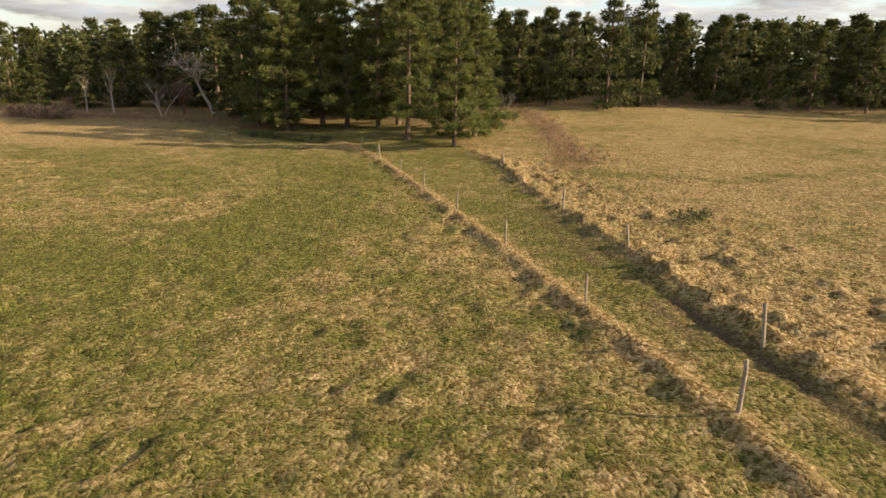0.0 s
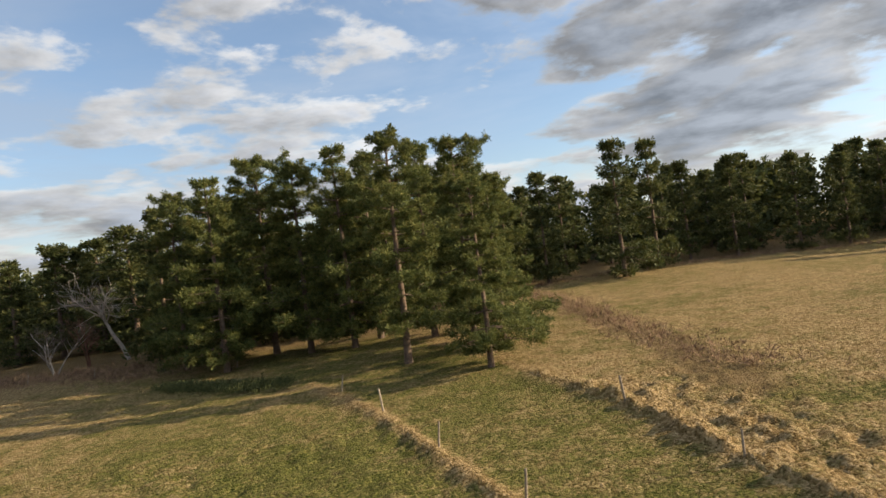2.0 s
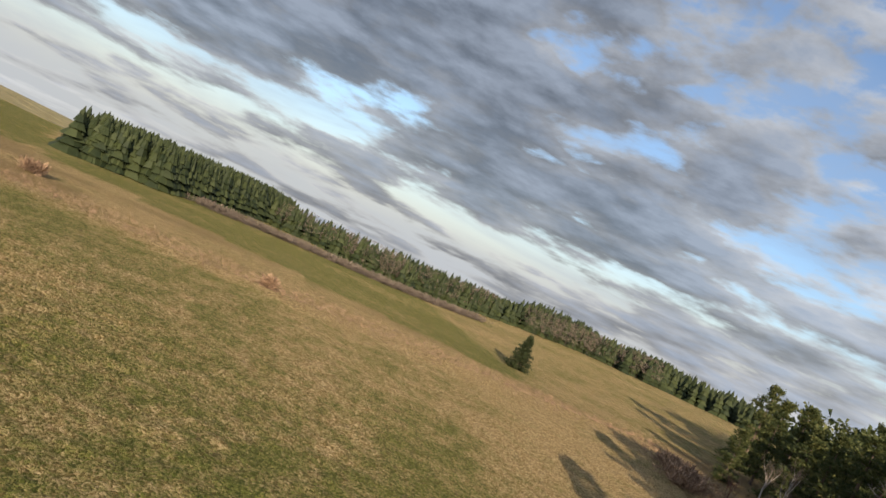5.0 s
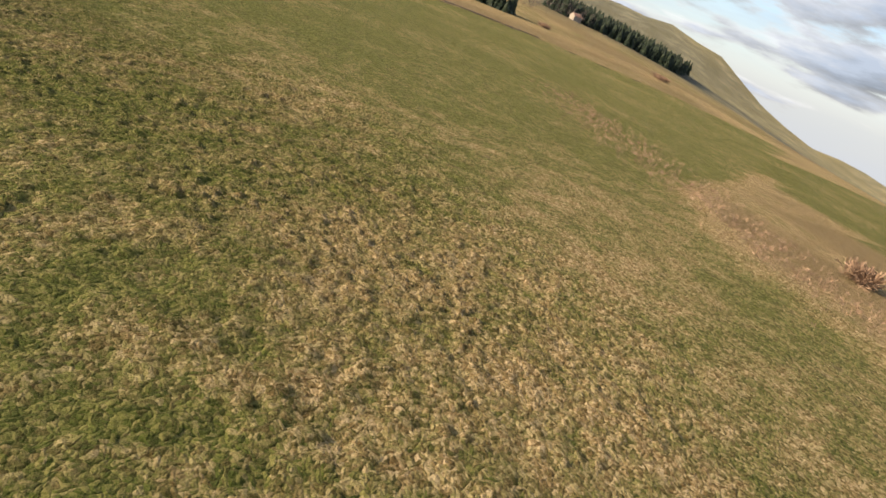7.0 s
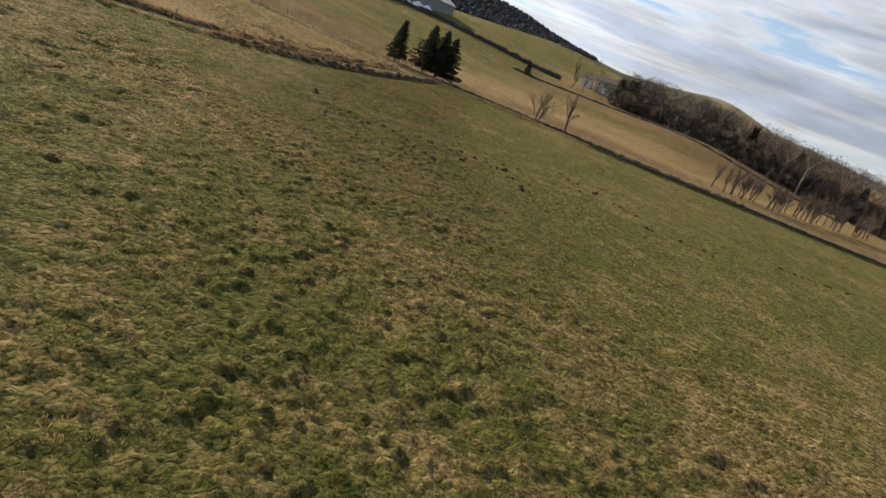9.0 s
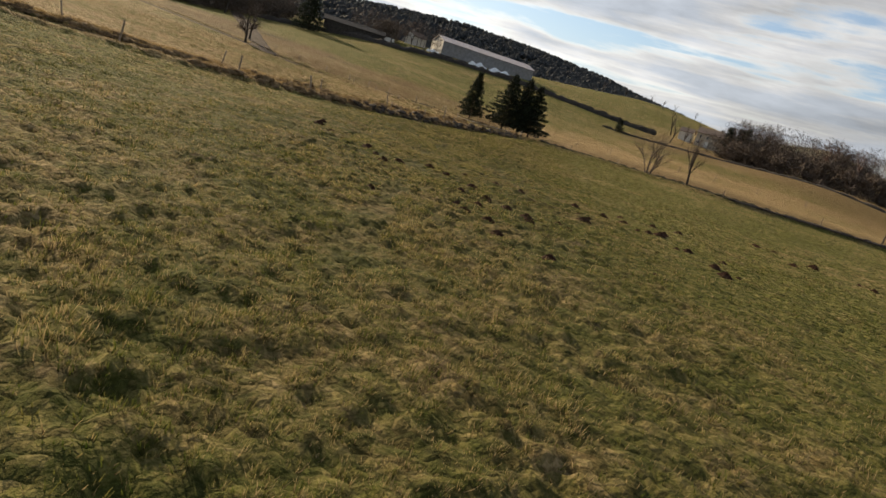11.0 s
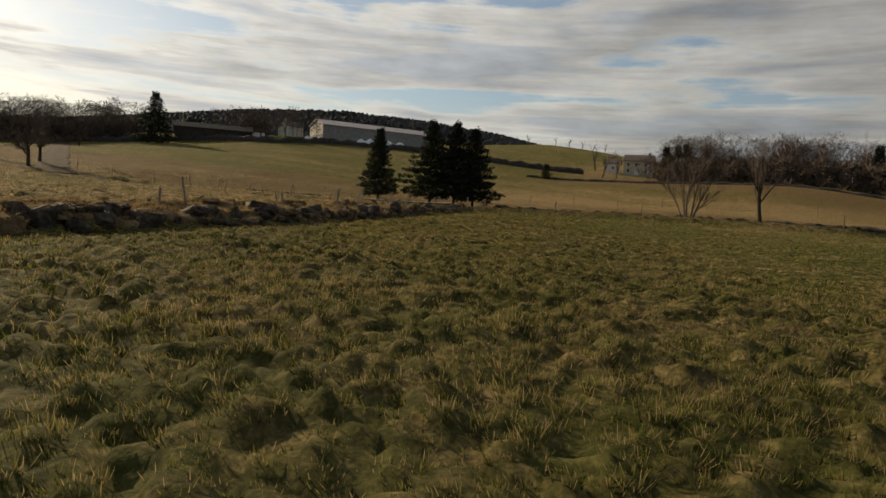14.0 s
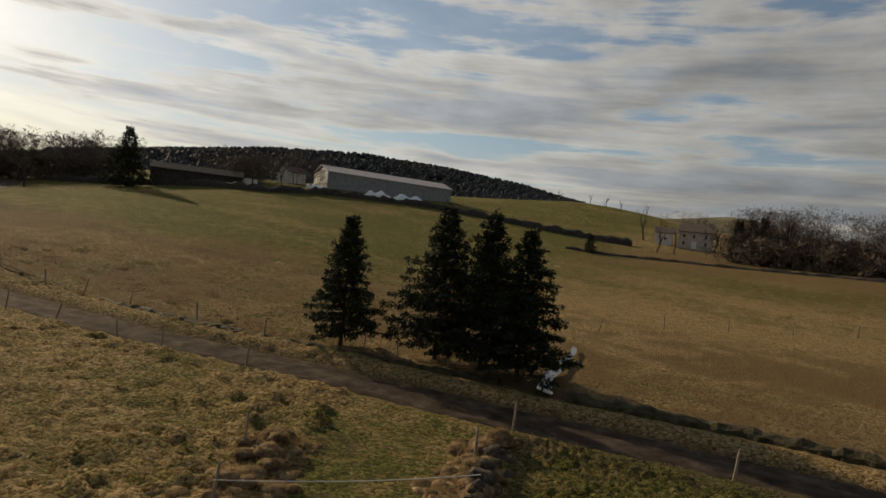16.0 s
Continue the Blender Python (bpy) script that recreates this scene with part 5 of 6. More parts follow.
brush_stuff("rough_shrubs", "small brown shrubs in the rough pasture", "bush", M_BRUSH, np.concatenate([scatter_line([(-93, 18), (-93.5, 18.6)], 0.7, 90, 21), scatter_line([(-78, 52), (-78.4, 52.3)], 0.4, 90, 22),
            scatter_line([(-190, -205), (-191, -206)], 1.2, 120, 23), scatter_line([(-225, -160), (-226, -161)], 1.5, 120, 24), scatter_line([(-62, 106), (-66, 110), (-72, 112)], 1.1, 40, 25)]), 1.1, 12, 0.7, 0.9)


# ---- fences and the field wall ----
def post_mesh(seed, h, r):
    rng2 = np.random.default_rng(seed)
    soup = Soup()
    z = np.array([-0.35, 0.0, h * 0.4, h * 0.8, h - 0.03, h])
    rad = 0.95 * r * np.array([1.05, 1.05, 1.0, 0.96, 0.92, 0.55])
    pts = np.column_stack([rng2.normal(0, 0.008, 6), rng2.normal(0, 0.008, 6), z])
    tube(soup, pts, rad, 8)
    top = len(z) * 8
    soup.add(np.array([pts[-1] + [0, 0, 0.004]]), np.zeros((0, 4), int))
    soup.f.append(np.array([[top - 8 + i, top - 8 + (i + 1) % 8, top, top] for i in range(8)]))
    v, f = np.concatenate(soup.v), np.concatenate(soup.f)
    me = bpy.data.meshes.new("fence_post")
    me.from_pydata(v.tolist(), [], [tuple(dict.fromkeys(q)) for q in f.tolist()])
    me.materials.append(M_POST)
    for p in me.polygons:
        p.use_smooth = len(p.vertices) == 4
    return me


POSTS = [post_mesh(200 + k, h, r) for k, (h, r) in enumerate([(1.25, 0.052), (1.35, 0.06), (1.18, 0.05), (1.45, 0.065)])]
prng = np.random.default_rng(12)


def fence(spots_xy, label, group, big=1.0, jitter=6.5):
    for x, y in spots_xy:
        ob = tagged(new("fence_post", POSTS[int(prng.integers(0, 4))]), label, "fence post", group)
        g = hgt(x, y) + float(tussock(np.array([x]), np.array([y]))[0]) * 0.5
        ob.matrix_world = pose(x, y, g - 0.02, float(prng.normal(0, jitter)), float(prng.normal(0, jitter)), float(prng.uniform(0, 360))) @ Matrix.Diagonal((big, big, big, 1))


fence([(-8.2, 72.2), (-5.3, 64.1), (-2.8, 55.4), (-0.6, 47.6), (1.7, 39.4), (3.9, 30.9), (6.0, 22.0), (7.9, 13.6), (9.9, 5), (11.5, -3), (13.2, -11), (15.0, -18), (19.6, -29.8), (22.3, -36.9), (24.7, -43.7), (28.3, -51.8), (31.9, -60.0), (35.2, -66.5)],
      "weathered round wooden fence post beside the field wall", "posts along the wall")
fence([(6.7, 56.6), (7.2, 47.3), (8.4, 38.2), (9.6, 28.4), (10.3, 17.1), (12.6, 8), (15, -1), (18, -12), (21.5, -23), (26.2, -34.7), (28.9, -41.8), (32.6, -49.6), (37.6, -57.2), (41, -60.5)],
      "weathered wooden fence post in long dry grass", "posts beyond the track")
fence([(-21, 96.5), (-30, 101), (-39, 104), (-48, 107)], "grey wooden fence post by the wood", "posts by the wood")
fence([(51.2, -76.2), (48.3, -76.4), (57, -72.6), (63.3, -71.4), (69.7, -69.6), (75, -68.3), (80, -67.4), (87, -66), (95, -64), (103, -62.5), (45.0, -77.2), (39.2, -78.6)], "thin wooden fence post along the dirt road", "posts beyond the road")
fence([(60.3, -64.6), (56.6, -65.4), (71.1, -62), (66, -63.2), (50.5, -66.9), (36.4, -71), (27.8, -73.0), (20, -74.2), (5, -77.4), (-6, -83.5)], "short wooden fence post on the road verge", "posts before the road")
fence([(47, -103), (43.9, -112), (39.4, -119), (34.4, -126), (29, -133), (22, -141), (53, -95), (14, -150)], "thin wooden fence post in the rough pasture", "posts in the pasture", 1.1)


def tape_line(name, a, b, h, width, sag, mat, label):
    pts = []
    for i in range(17):
        t = i / 16
        x, y = a[0] + (b[0] - a[0]) * t, a[1] + (b[1] - a[1]) * t
        z0 = (hgt(*a) + h) * (1 - t) + (hgt(*b) + h) * t
        pts.append((x, y, z0 - sag * 4 * t * (1 - t)))
    soup = Soup()
    tube(soup, pts, np.full(17, width), 5)
    return tagged(new(name, soup.mesh(name, mat, True)), label, "fence tape")


tape_line("fence_tape", (37.6, -57.2), (33.2, -63.9), 0.80, 0.016, 0.12, M_TAPE, "white electric fence tape strung across the track")


def stone_mesh(seed):
    r2 = np.random.default_rng(seed)
    bm = bmesh.new()
    bmesh.ops.create_cube(bm, size=1.0)
    bmesh.ops.subdivide_edges(bm, edges=bm.edges[:], cuts=1, use_grid_fill=True)
    for v in bm.verts:
        n = v.co.normalized()
        v.co = v.co.lerp(n * 0.60, 0.68) + Vector(r2.normal(0, 0.075, 3))
        v.co.z *= 0.8
    me = bpy.data.meshes.new("stone")
    bm.to_mesh(me)
    bm.free()
    me.materials.append(M_STONE)
    for p in me.polygons:
        p.use_smooth = seed % 3 > 0
    return me


STONES = [stone_mesh(300 + k) for k in range(7)]


def on_line(pts, t):
    seg = np.array(pts, float)
    cum = np.concatenate([[0], np.cumsum(np.hypot(*np.diff(seg, axis=0).T))])
    return float(np.interp(t, cum, seg[:, 0])), float(np.interp(t, cum, seg[:, 1])), cum[-1]


def stone_row(parent, pts, count, t0, t1, seed, size=(0.18, 0.52), spread=0.42):
    r2 = np.random.default_rng(seed)
    for i in range(count):
        t = t0 + (t1 - t0) * (i + r2.uniform(0, 1)) / count
        x, y, _ = on_line(pts, t)
        s = r2.uniform(*size) * (1.5 if r2.random() < 0.12 else 1)
        off = r2.normal(0, spread)
        x, y = x - abs(off) * 0.93 if r2.random() < 0.7 else x + abs(off) * 0.4, y - off * 0.3
        ob = new("stone", STONES[i % 7])
        ob.parent = parent
        d, _ = line_dist(np.array([x]), np.array([y]), pts)
        z = hgt(x, y) - 0.01 + max(0.0, 0.42 - 0.45 * float(d[0])) * r2.uniform(0.1, 1.0)
        ob.matrix_world = pose(x, y, z, r2.normal(0, 16), r2.normal(0, 16), r2.uniform(0, 360)) @ Matrix.Diagonal((s * r2.uniform(0.9, 1.5), s * r2.uniform(0.8, 1.1), s * r2.uniform(0.6, 1.0), 1))


field_wall = tagged(empty("field_wall", "low tumbled dry-stone wall overgrown with dry grass", "wall"), kind="structure")
stone_row(field_wall, WALL, 300, 104, 153, 7, (0.22, 0.54), 0.34)
boulder = new("stone", STONES[2])
boulder.parent = field_wall
boulder.matrix_world = pose(21.6, -35.2, hgt(21.6, -35.2) + 0.42, 8, -6, 70) @ Matrix.Diagonal((1.25, 0.75, 0.72, 1))
upright = new("stone", STONES[4])
upright.parent = field_wall
upright.matrix_world = pose(27.0, -49.4, hgt(27.0, -49.4) + 0.40, 24, 38, 60) @ Matrix.Diagonal((0.62, 0.50, 0.92, 1))


def low_wall(name, label, pts, hgt_m, width, mat, seed, seg=1.2):
    """A lumpy bank or wall that follows the ground along a line."""
    r2 = np.random.default_rng(seed)
    _, _, total = on_line(pts, 0)
    n = int(total / seg)
    prof = [(-1.0, -0.25), (-0.75, 0.55), (-0.3, 0.95), (0.3, 0.95), (0.75, 0.55), (1.0, -0.25)]
    v, f = [], []
    for i in range(n + 1):
        x, y, _ = on_line(pts, total * i / n)
        x2, y2, _ = on_line(pts, min(total, total * i / n + 0.5))
        x1, y1, _ = on_line(pts, max(0, total * i / n - 0.5))
        nx, ny = -(y2 - y1), x2 - x1
        l = math.hypot(nx, ny) + 1e-9
        g, k = hgt(x, y), r2.uniform(0.6, 1.25)
        for a, b in prof:
            j = r2.normal(0, 0.10 * width)
            v.append((x + nx / l * (a * width + j), y + ny / l * (a * width + j), g + b * hgt_m * k + r2.normal(0, 0.07 * hgt_m)))
    m = len(prof)
    for i in range(n):
        for j in range(m - 1):
            f.append((i * m + j, (i + 1) * m + j, (i + 1) * m + j + 1, i * m + j + 1))
    return tagged(new(name, mesh_np(name, v, f, mat, False)), label, "wall", kind="structure")


low_wall("south_wall", "low dark stone and turf bank along the meadow's far edge", SOUTH[3:8], 0.24, 0.42, M_STONE, 41, 0.5)
low_wall("road_bank", "dark grassy bank along the far side of the dirt road", [(-20, -99.5), (6, -84), (18, -81.0), (24, -80.9), (29.3, -80.3), (34.8, -78.9), (37.4, -77.6)], 0.5, 0.8, M_VERGE, 45, 0.4)
low_wall("verge", "dark rough verge under the spruces", [(41.5, -77.6), (48, -75.6), (54, -73.0), (62, -70.6), (72, -68.6)], 0.28, 0.5, M_VERGE, 46, 0.4)


def track(name, label, pts, half, mat, lift, seed, seg=0.5, skirt=0.10):
    """A worn track with two ruts, laid in the ground along a line."""
    r2 = np.random.default_rng(seed)
    _, _, total = on_line(pts, 0)
    n = int(total / seg)
    prof = [(-1.0, -skirt), (-0.85, 0.0), (-0.6, -0.05), (-0.4, -0.07), (-0.15, 0.02), (0.15, 0.02), (0.4, -0.07), (0.6, -0.05), (0.85, 0.0), (1.0, -skirt)]
    v, m = [], len(prof)
    for i in range(n + 1):
        x, y, _ = on_line(pts, total * i / n)
        x2, y2, _ = on_line(pts, min(total, total * i / n + 2))
        x1, y1, _ = on_line(pts, max(0, total * i / n - 2))
        nx, ny = -(y2 - y1), x2 - x1
        l = math.hypot(nx, ny) + 1e-9
        z = float(base_height(np.array([x]), np.array([y]))[0]) + lift
        edge = 1 + 0.08 * math.sin(i * 0.37) + r2.normal(0, 0.03)
        for a, b in prof:
            v.append((x + nx / l * a * half * edge, y + ny / l * a * half * edge, z + b + r2.normal(0, 0.012)))
    f = [(i * m + j, (i + 1) * m + j, (i + 1) * m + j + 1, i * m + j + 1) for i in range(n) for j in range(m - 1)]
    return tagged(new(name, mesh_np(name, v, f, mat, True)), label, "road", kind="structure")


track("road", "narrow brown dirt road with two wheel ruts", ROAD, 1.9, M_ROAD, -0.12, 51)
track("lane", "dirt lane climbing past the farm", LANE, 2.5, M_ROAD, 0.16, 52, 1.0, 0.5)
low_wall("slope_wall", "dark stone retaining bank across the sloping pasture", [(216, -112), (190, -136), (168, -149), (162, -168), (147, -196), (123, -209), (91, -219)], 1.7, 1.1, M_SHED, 43, 1.5)
low_wall("pasture_wall", "low dark wall in the pasture", [(96, -189), (70, -196), (40, -194), (0, -188), (-30, -182)], 0.6, 0.6, M_SHED, 44, 1.5)

# ---- molehills ----
CHAINS = [((-9.2, -9.1), (-16.0, -4.8), 9), ((-15.0, -10.4), (-16.6, -16.5), 9), ((-18.6, -13.6), (-21.2, -11.6), 5), ((-16.1, -28.2), (-24.9, -25.8), 12), ((-26.6, -22.1), (-31.8, -25.4), 9), ((-34.8, -35.7), (-40.5, -41.1), 10)]
MOLES = [(-7.63, -6.74, 0.27), (-2.86, -7.42, 0.23), (-1.43, -8.57, 0.18), (-4.41, -7.08, 0.19), (-6.19, -6.45, 0.15), (-8.88, -6.18, 0.19), (-9.75, -6.65, 0.32), (-10.18, -5.54, 0.28),
         (-9.94, -10.24, 0.25), (-10.20, -11.32, 0.16), (-10.95, -11.11, 0.30), (-11.90, -11.71, 0.26)]
MOLES += [(x, y, 0.0) for x, y in ((-14.1, -5.9), (-15.5, -6.5), (-15.7, -5.1), (-15.5, -4.2), (-16.6, -7.9), (-16.4, -6.4), (-17.2, -7.6), (-16.9, -6.0), (-17.1, -3.8), (-14.3, -14.5), (-15.1, -17.6),
          (-15.7, -19.1), (-12.9, -14.4), (-14.0, -16.6), (-19.5, -14.8), (-19.4, -24.3), (-17.0, -28.9), (-14.9, -1.4), (-18.4, -2.7), (-20.9, -6.3), (-19.9, -2.9))]


for (ax, ay), (bx, by), count in CHAINS:
    for i in range(count):
        t = i / (count - 1) + float(prng.normal(0, 0.03))
        MOLES.append((ax + (bx - ax) * t + float(prng.normal(0, 0.4)), ay + (by - ay) * t + float(prng.normal(0, 0.4)), 0.0))


def mole_mesh(seed):
    r2 = np.random.default_rng(seed)
    rings, sides = 10, 26
    v, f = [(0, 0, 1.0)], []
    for i in range(1, rings + 1):
        u = i / rings
        for j in range(sides):
            a = j * 6.283 / sides
            r = u * (1 + 0.14 * math.sin(2 * a + seed) + 0.07 * math.sin(5 * a + 2 * seed) + r2.normal(0, 0.035))
            z = (1 - u * u) ** 0.9 * (1 + r2.normal(0, 0.14)) * (1 - u * 0.5) - (0.35 if i == rings else 0)
            v.append((r * math.cos(a), r * math.sin(a), z))
    for j in range(sides):
        f.append((0, 1 + j, 1 + (j + 1) % sides))
    for i in range(rings - 1):
        for j in range(sides):
            a, b = 1 + i * sides + j, 1 + i * sides + (j + 1) % sides
            f.append((a, a + sides, b + sides, b))
    me = bpy.data.meshes.new("molehill")
    me.from_pydata(v, [], f)
    me.materials.append(M_SOIL)
    return me


MOLE = [mole_mesh(400 + k) for k in range(5)]
for i, (x, y, w) in enumerate(MOLES):
    ob = tagged(new("molehill", MOLE[i % 5]), "small mound of dark fresh soil in the grass", "molehill", "molehills in the meadow")
    s = w or float(prng.uniform(0.14, 0.28))
    ob.matrix_world = pose(x, y, ground_top(x, y) - 0.01, 0, 0, float(prng.uniform(0, 360))) @ Matrix.Diagonal((s * float(prng.uniform(0.95, 1.2)), s, s * 0.55, 1))

# ---- water ----
for nm, pts, w, label in (("ditch_water", [(104, -66.8), (95, -66.4), (86, -67.2), (77, -68.2)], 0.45, "narrow strip of water in the roadside ditch"),
                          ("stream", [(38.2, -76.9), (39.2, -78.9), (40.4, -81.5), (40.9, -84), (41.9, -86.5), (42.6, -89.0), (43.8, -91.6)], 0.50, "narrow stream glinting between grassy banks")):
    v = []
    for i in range(25):
        _, _, tot = on_line(pts, 0)
        x, y, _ = on_line(pts, tot * i / 24)
        wv = w * (0.85 + 0.22 * math.sin(i * 0.9)) * (1.2 - 0.03 * i)
        z = hgt(x, y) + 0.30
        v += [(x - wv, y + 0.3 * wv, z), (x + wv, y - 0.3 * wv, z)]
    tagged(new(nm, mesh_np(nm, v, [(2 * i, 2 * i + 1, 2 * i + 3, 2 * i + 2) for i in range(24)], M_WATER)), label, "water", kind="structure")


# ---- buildings ----
def box_bm(x0, x1, y0, y1, z0, z1):
    bm = bmesh.new()
    bmesh.ops.create_cube(bm, size=1.0)
    for v in bm.verts:
        v.co = Vector(((x0 + x1) / 2 + v.co.x * (x1 - x0), (y0 + y1) / 2 + v.co.y * (y1 - y0), (z0 + z1) / 2 + v.co.z * (z1 - z0)))
    return bm


def body_bm(lx, ly, h, rise):
    """Walls of a gabled block, ridge along x, with its foot sunk into the slope."""
    bm = bmesh.new()
    c = [(-lx / 2, -ly / 2), (lx / 2, -ly / 2), (lx / 2, ly / 2), (-lx / 2, ly / 2)]
    lo, hi = [bm.verts.new((x, y, -2.5)) for x, y in c], [bm.verts.new((x, y, h)) for x, y in c]
    for i in range(4):
        if i in (0, 2):
            bm.faces.new((lo[i], lo[(i + 1) % 4], hi[(i + 1) % 4], hi[i]))
    a, b = bm.verts.new((lx / 2, 0, h + rise)), bm.verts.new((-lx / 2, 0, h + rise))
    bm.faces.new((lo[1], lo[2], hi[2], a, hi[1]))
    bm.faces.new((lo[3], lo[0], hi[0], b, hi[3]))
    return bm


def roof_bm(lx, ly, h, rise, over=0.4, thick=0.18):
    bm = bmesh.new()
    k = rise / (ly / 2)
    for s in (-1, 1):
        e = [(-lx / 2 - over, 0, h + rise + 0.02), (lx / 2 + over, 0, h + rise + 0.02), (lx / 2 + over, s * (ly / 2 + over), h - over * k + 0.02), (-lx / 2 - over, s * (ly / 2 + over), h - over * k + 0.02)]
        lo, hi = [bm.verts.new(p) for p in e], [bm.verts.new((p[0], p[1], p[2] + thick)) for p in e]
        bm.faces.new(hi)
        bm.faces.new(lo[::-1])
        for i in range(4):
            bm.faces.new((lo[i], lo[(i + 1) % 4], hi[(i + 1) % 4], hi[i]))
    bmesh.ops.recalc_face_normals(bm, faces=bm.faces)
    return bm


def house(name, label, lx, ly, h, rise, wall, roof, wins=(), doors=(), chimney=True, group=""):
    t = empty(name, label, "building", group)
    part("wall", body_bm(lx, ly, h, rise), wall, t)
    part("roof", roof_bm(lx, ly, h, rise), roof, t)
    for x, z, w, hh in wins:
        win = part("window", box_bm(x - w / 2, x + w / 2, -ly / 2 - 0.05, -ly / 2 + 0.05, z, z + hh), M_PAINT, t, "white window frame")
        part("pane", box_bm(x - w / 2 + 0.08, x + w / 2 - 0.08, -ly / 2 - 0.07, -ly / 2 - 0.045, z + 0.08, z + hh - 0.08), M_DARKGLASS, win)
    for x, w, hh, mat in doors:
        part("door", box_bm(x - w / 2, x + w / 2, -ly / 2 - 0.06, -ly / 2 + 0.05, 0.0, hh), mat, t, "painted door")
    if chimney:
        part("chimney", box_bm(lx * 0.3, lx * 0.3 + 0.7, -0.3, 0.3, h + rise * 0.6, h + rise + 0.9), M_RUBBLE, t)
    return t


def set_house(ob, x, y, turn, up=0.0):
    ob.matrix_world = pose(x, y, hgt(x, y) + up, 0, 0, turn)


farm = house("farmhouse", "old cream stone farmhouse with a brown tiled roof among leafless trees", 10.0, 7.5, 5.2, 2.2, M_CREAM, M_ROOF,
             [(-3.4, 3.1, 0.95, 1.3), (-0.6, 3.1, 0.95, 1.3), (2.8, 3.1, 0.95, 1.3), (-3.4, 0.9, 0.95, 1.3), (2.8, 0.9, 0.95, 1.3)], [(-0.4, 1.4, 2.3, M_PAINT)])
set_house(farm, 81.5, -246, 194)
annex = house("outbuilding", "low pale outbuilding beside the stone farmhouse", 5.0, 6.0, 3.4, 1.6, M_RENDER, M_ROOF, [(0.5, 1.2, 0.9, 1.0)], [], False)
set_house(annex, 90.5, -243.5, 194)
BARN_TURN = math.degrees(math.atan2(-226 + 183, 166 - 184)) + 180
barn = house("barn", "long low farm barn with a pale sheet roof", 46.0, 15.0, 3.7, 2.3, M_SHEET, M_BARNROOF, [], [(-19.0, 4.0, 3.2, M_SHED)], False)
part("gable_end", box_bm(22.95, 23.10, -7.4, 7.4, 0.0, 3.6), M_RENDER, barn, "white painted gable end")
set_house(barn, 177, -204.5, BARN_TURN, 0.6)
cottage = house("farm_cottage", "white farm cottage with a dark roof", 7.0, 6.0, 3.2, 1.8, M_RENDER, M_ROOF, [(-2.2, 1.0, 1.0, 1.3), (2.2, 1.0, 1.0, 1.3)], [(0, 1.2, 2.1, M_SHED)])
set_house(cottage, 192, -176, BARN_TURN + 20, 0.3)
shed = house("shed", "long dark timber shed beside the farmyard", 24.0, 9.0, 2.9, 1.7, M_SHED, M_SHED, [], [(8.0, 2.8, 2.5, M_ROOF)], False)
set_house(shed, 190, -142, 58, 0.2)


def heap(name, label, x, y, lx, ly, h, seed, mat):
    r2 = np.random.default_rng(seed)
    n = 14
    v, f = [], []
    for i in range(n):
        for j in range(n):
            u, w = i / (n - 1) * 2 - 1, j / (n - 1) * 2 - 1
            z = max(0.0, (1 - u ** 4)) * max(0.0, 1 - abs(w) ** 2.2) * h * (0.8 + 0.3 * math.sin(u * 7 + seed)) + r2.normal(0, 0.04)
            v.append((u * lx / 2, w * ly / 2, z - (0.3 if max(abs(u), abs(w)) > 0.99 else 0)))
    f = [(i * n + j, (i + 1) * n + j, (i + 1) * n + j + 1, i * n + j + 1) for i in range(n - 1) for j in range(n - 1)]
    ob = tagged(new(name, mesh_np(name, v, f, mat, True)), label, "silage heap")
    ob.matrix_world = pose(x, y, hgt(x, y), 0, 0, BARN_TURN)


heap("silage_heap", "white sheeted silage heap in front of the barn", 165, -190, 9, 4, 1.9, 3, M_TARP)
heap("silage_heap", "white sheeted silage heap in front of the barn", 160, -199, 12, 4, 1.8, 5, M_TARP)
heap("silage_heap", "small pale sheeted heap by the farmyard", 176, -173, 6, 3, 1.3, 8, M_TARP)


def van():
    t = empty("parked_van", "white van parked beside the farm shed", "van")
    bm = box_bm(-2.3, 2.3, -0.95, 0.95, 0.35, 1.9)
    for v in bm.verts:
        if v.co.x > 2 and v.co.z > 1:
            v.co.x -= 1.0
    bmesh.ops.bevel(bm, geom=bm.edges[:], offset=0.12, segments=2, affect="EDGES")
    part("body", bm, M_PAINT, t)
    part("windscreen", box_bm(1.42, 1.5, -0.75, 0.75, 1.25, 1.75), M_DARKGLASS, t)
    for x in (-1.5, 1.5):
        for y in (-0.95, 0.95):
            bm = bmesh.new()
            bmesh.ops.create_cone(bm, segments=14, radius1=0.34, radius2=0.34, depth=0.2, cap_ends=True, matrix=pose(x, y, 0.34, 90, 0, 0))
            part("wheel", bm, M_SHED, t)
    return t


van().matrix_world = pose(180.5, -152.5, hgt(180.5, -152.5), 0, 0, 55)

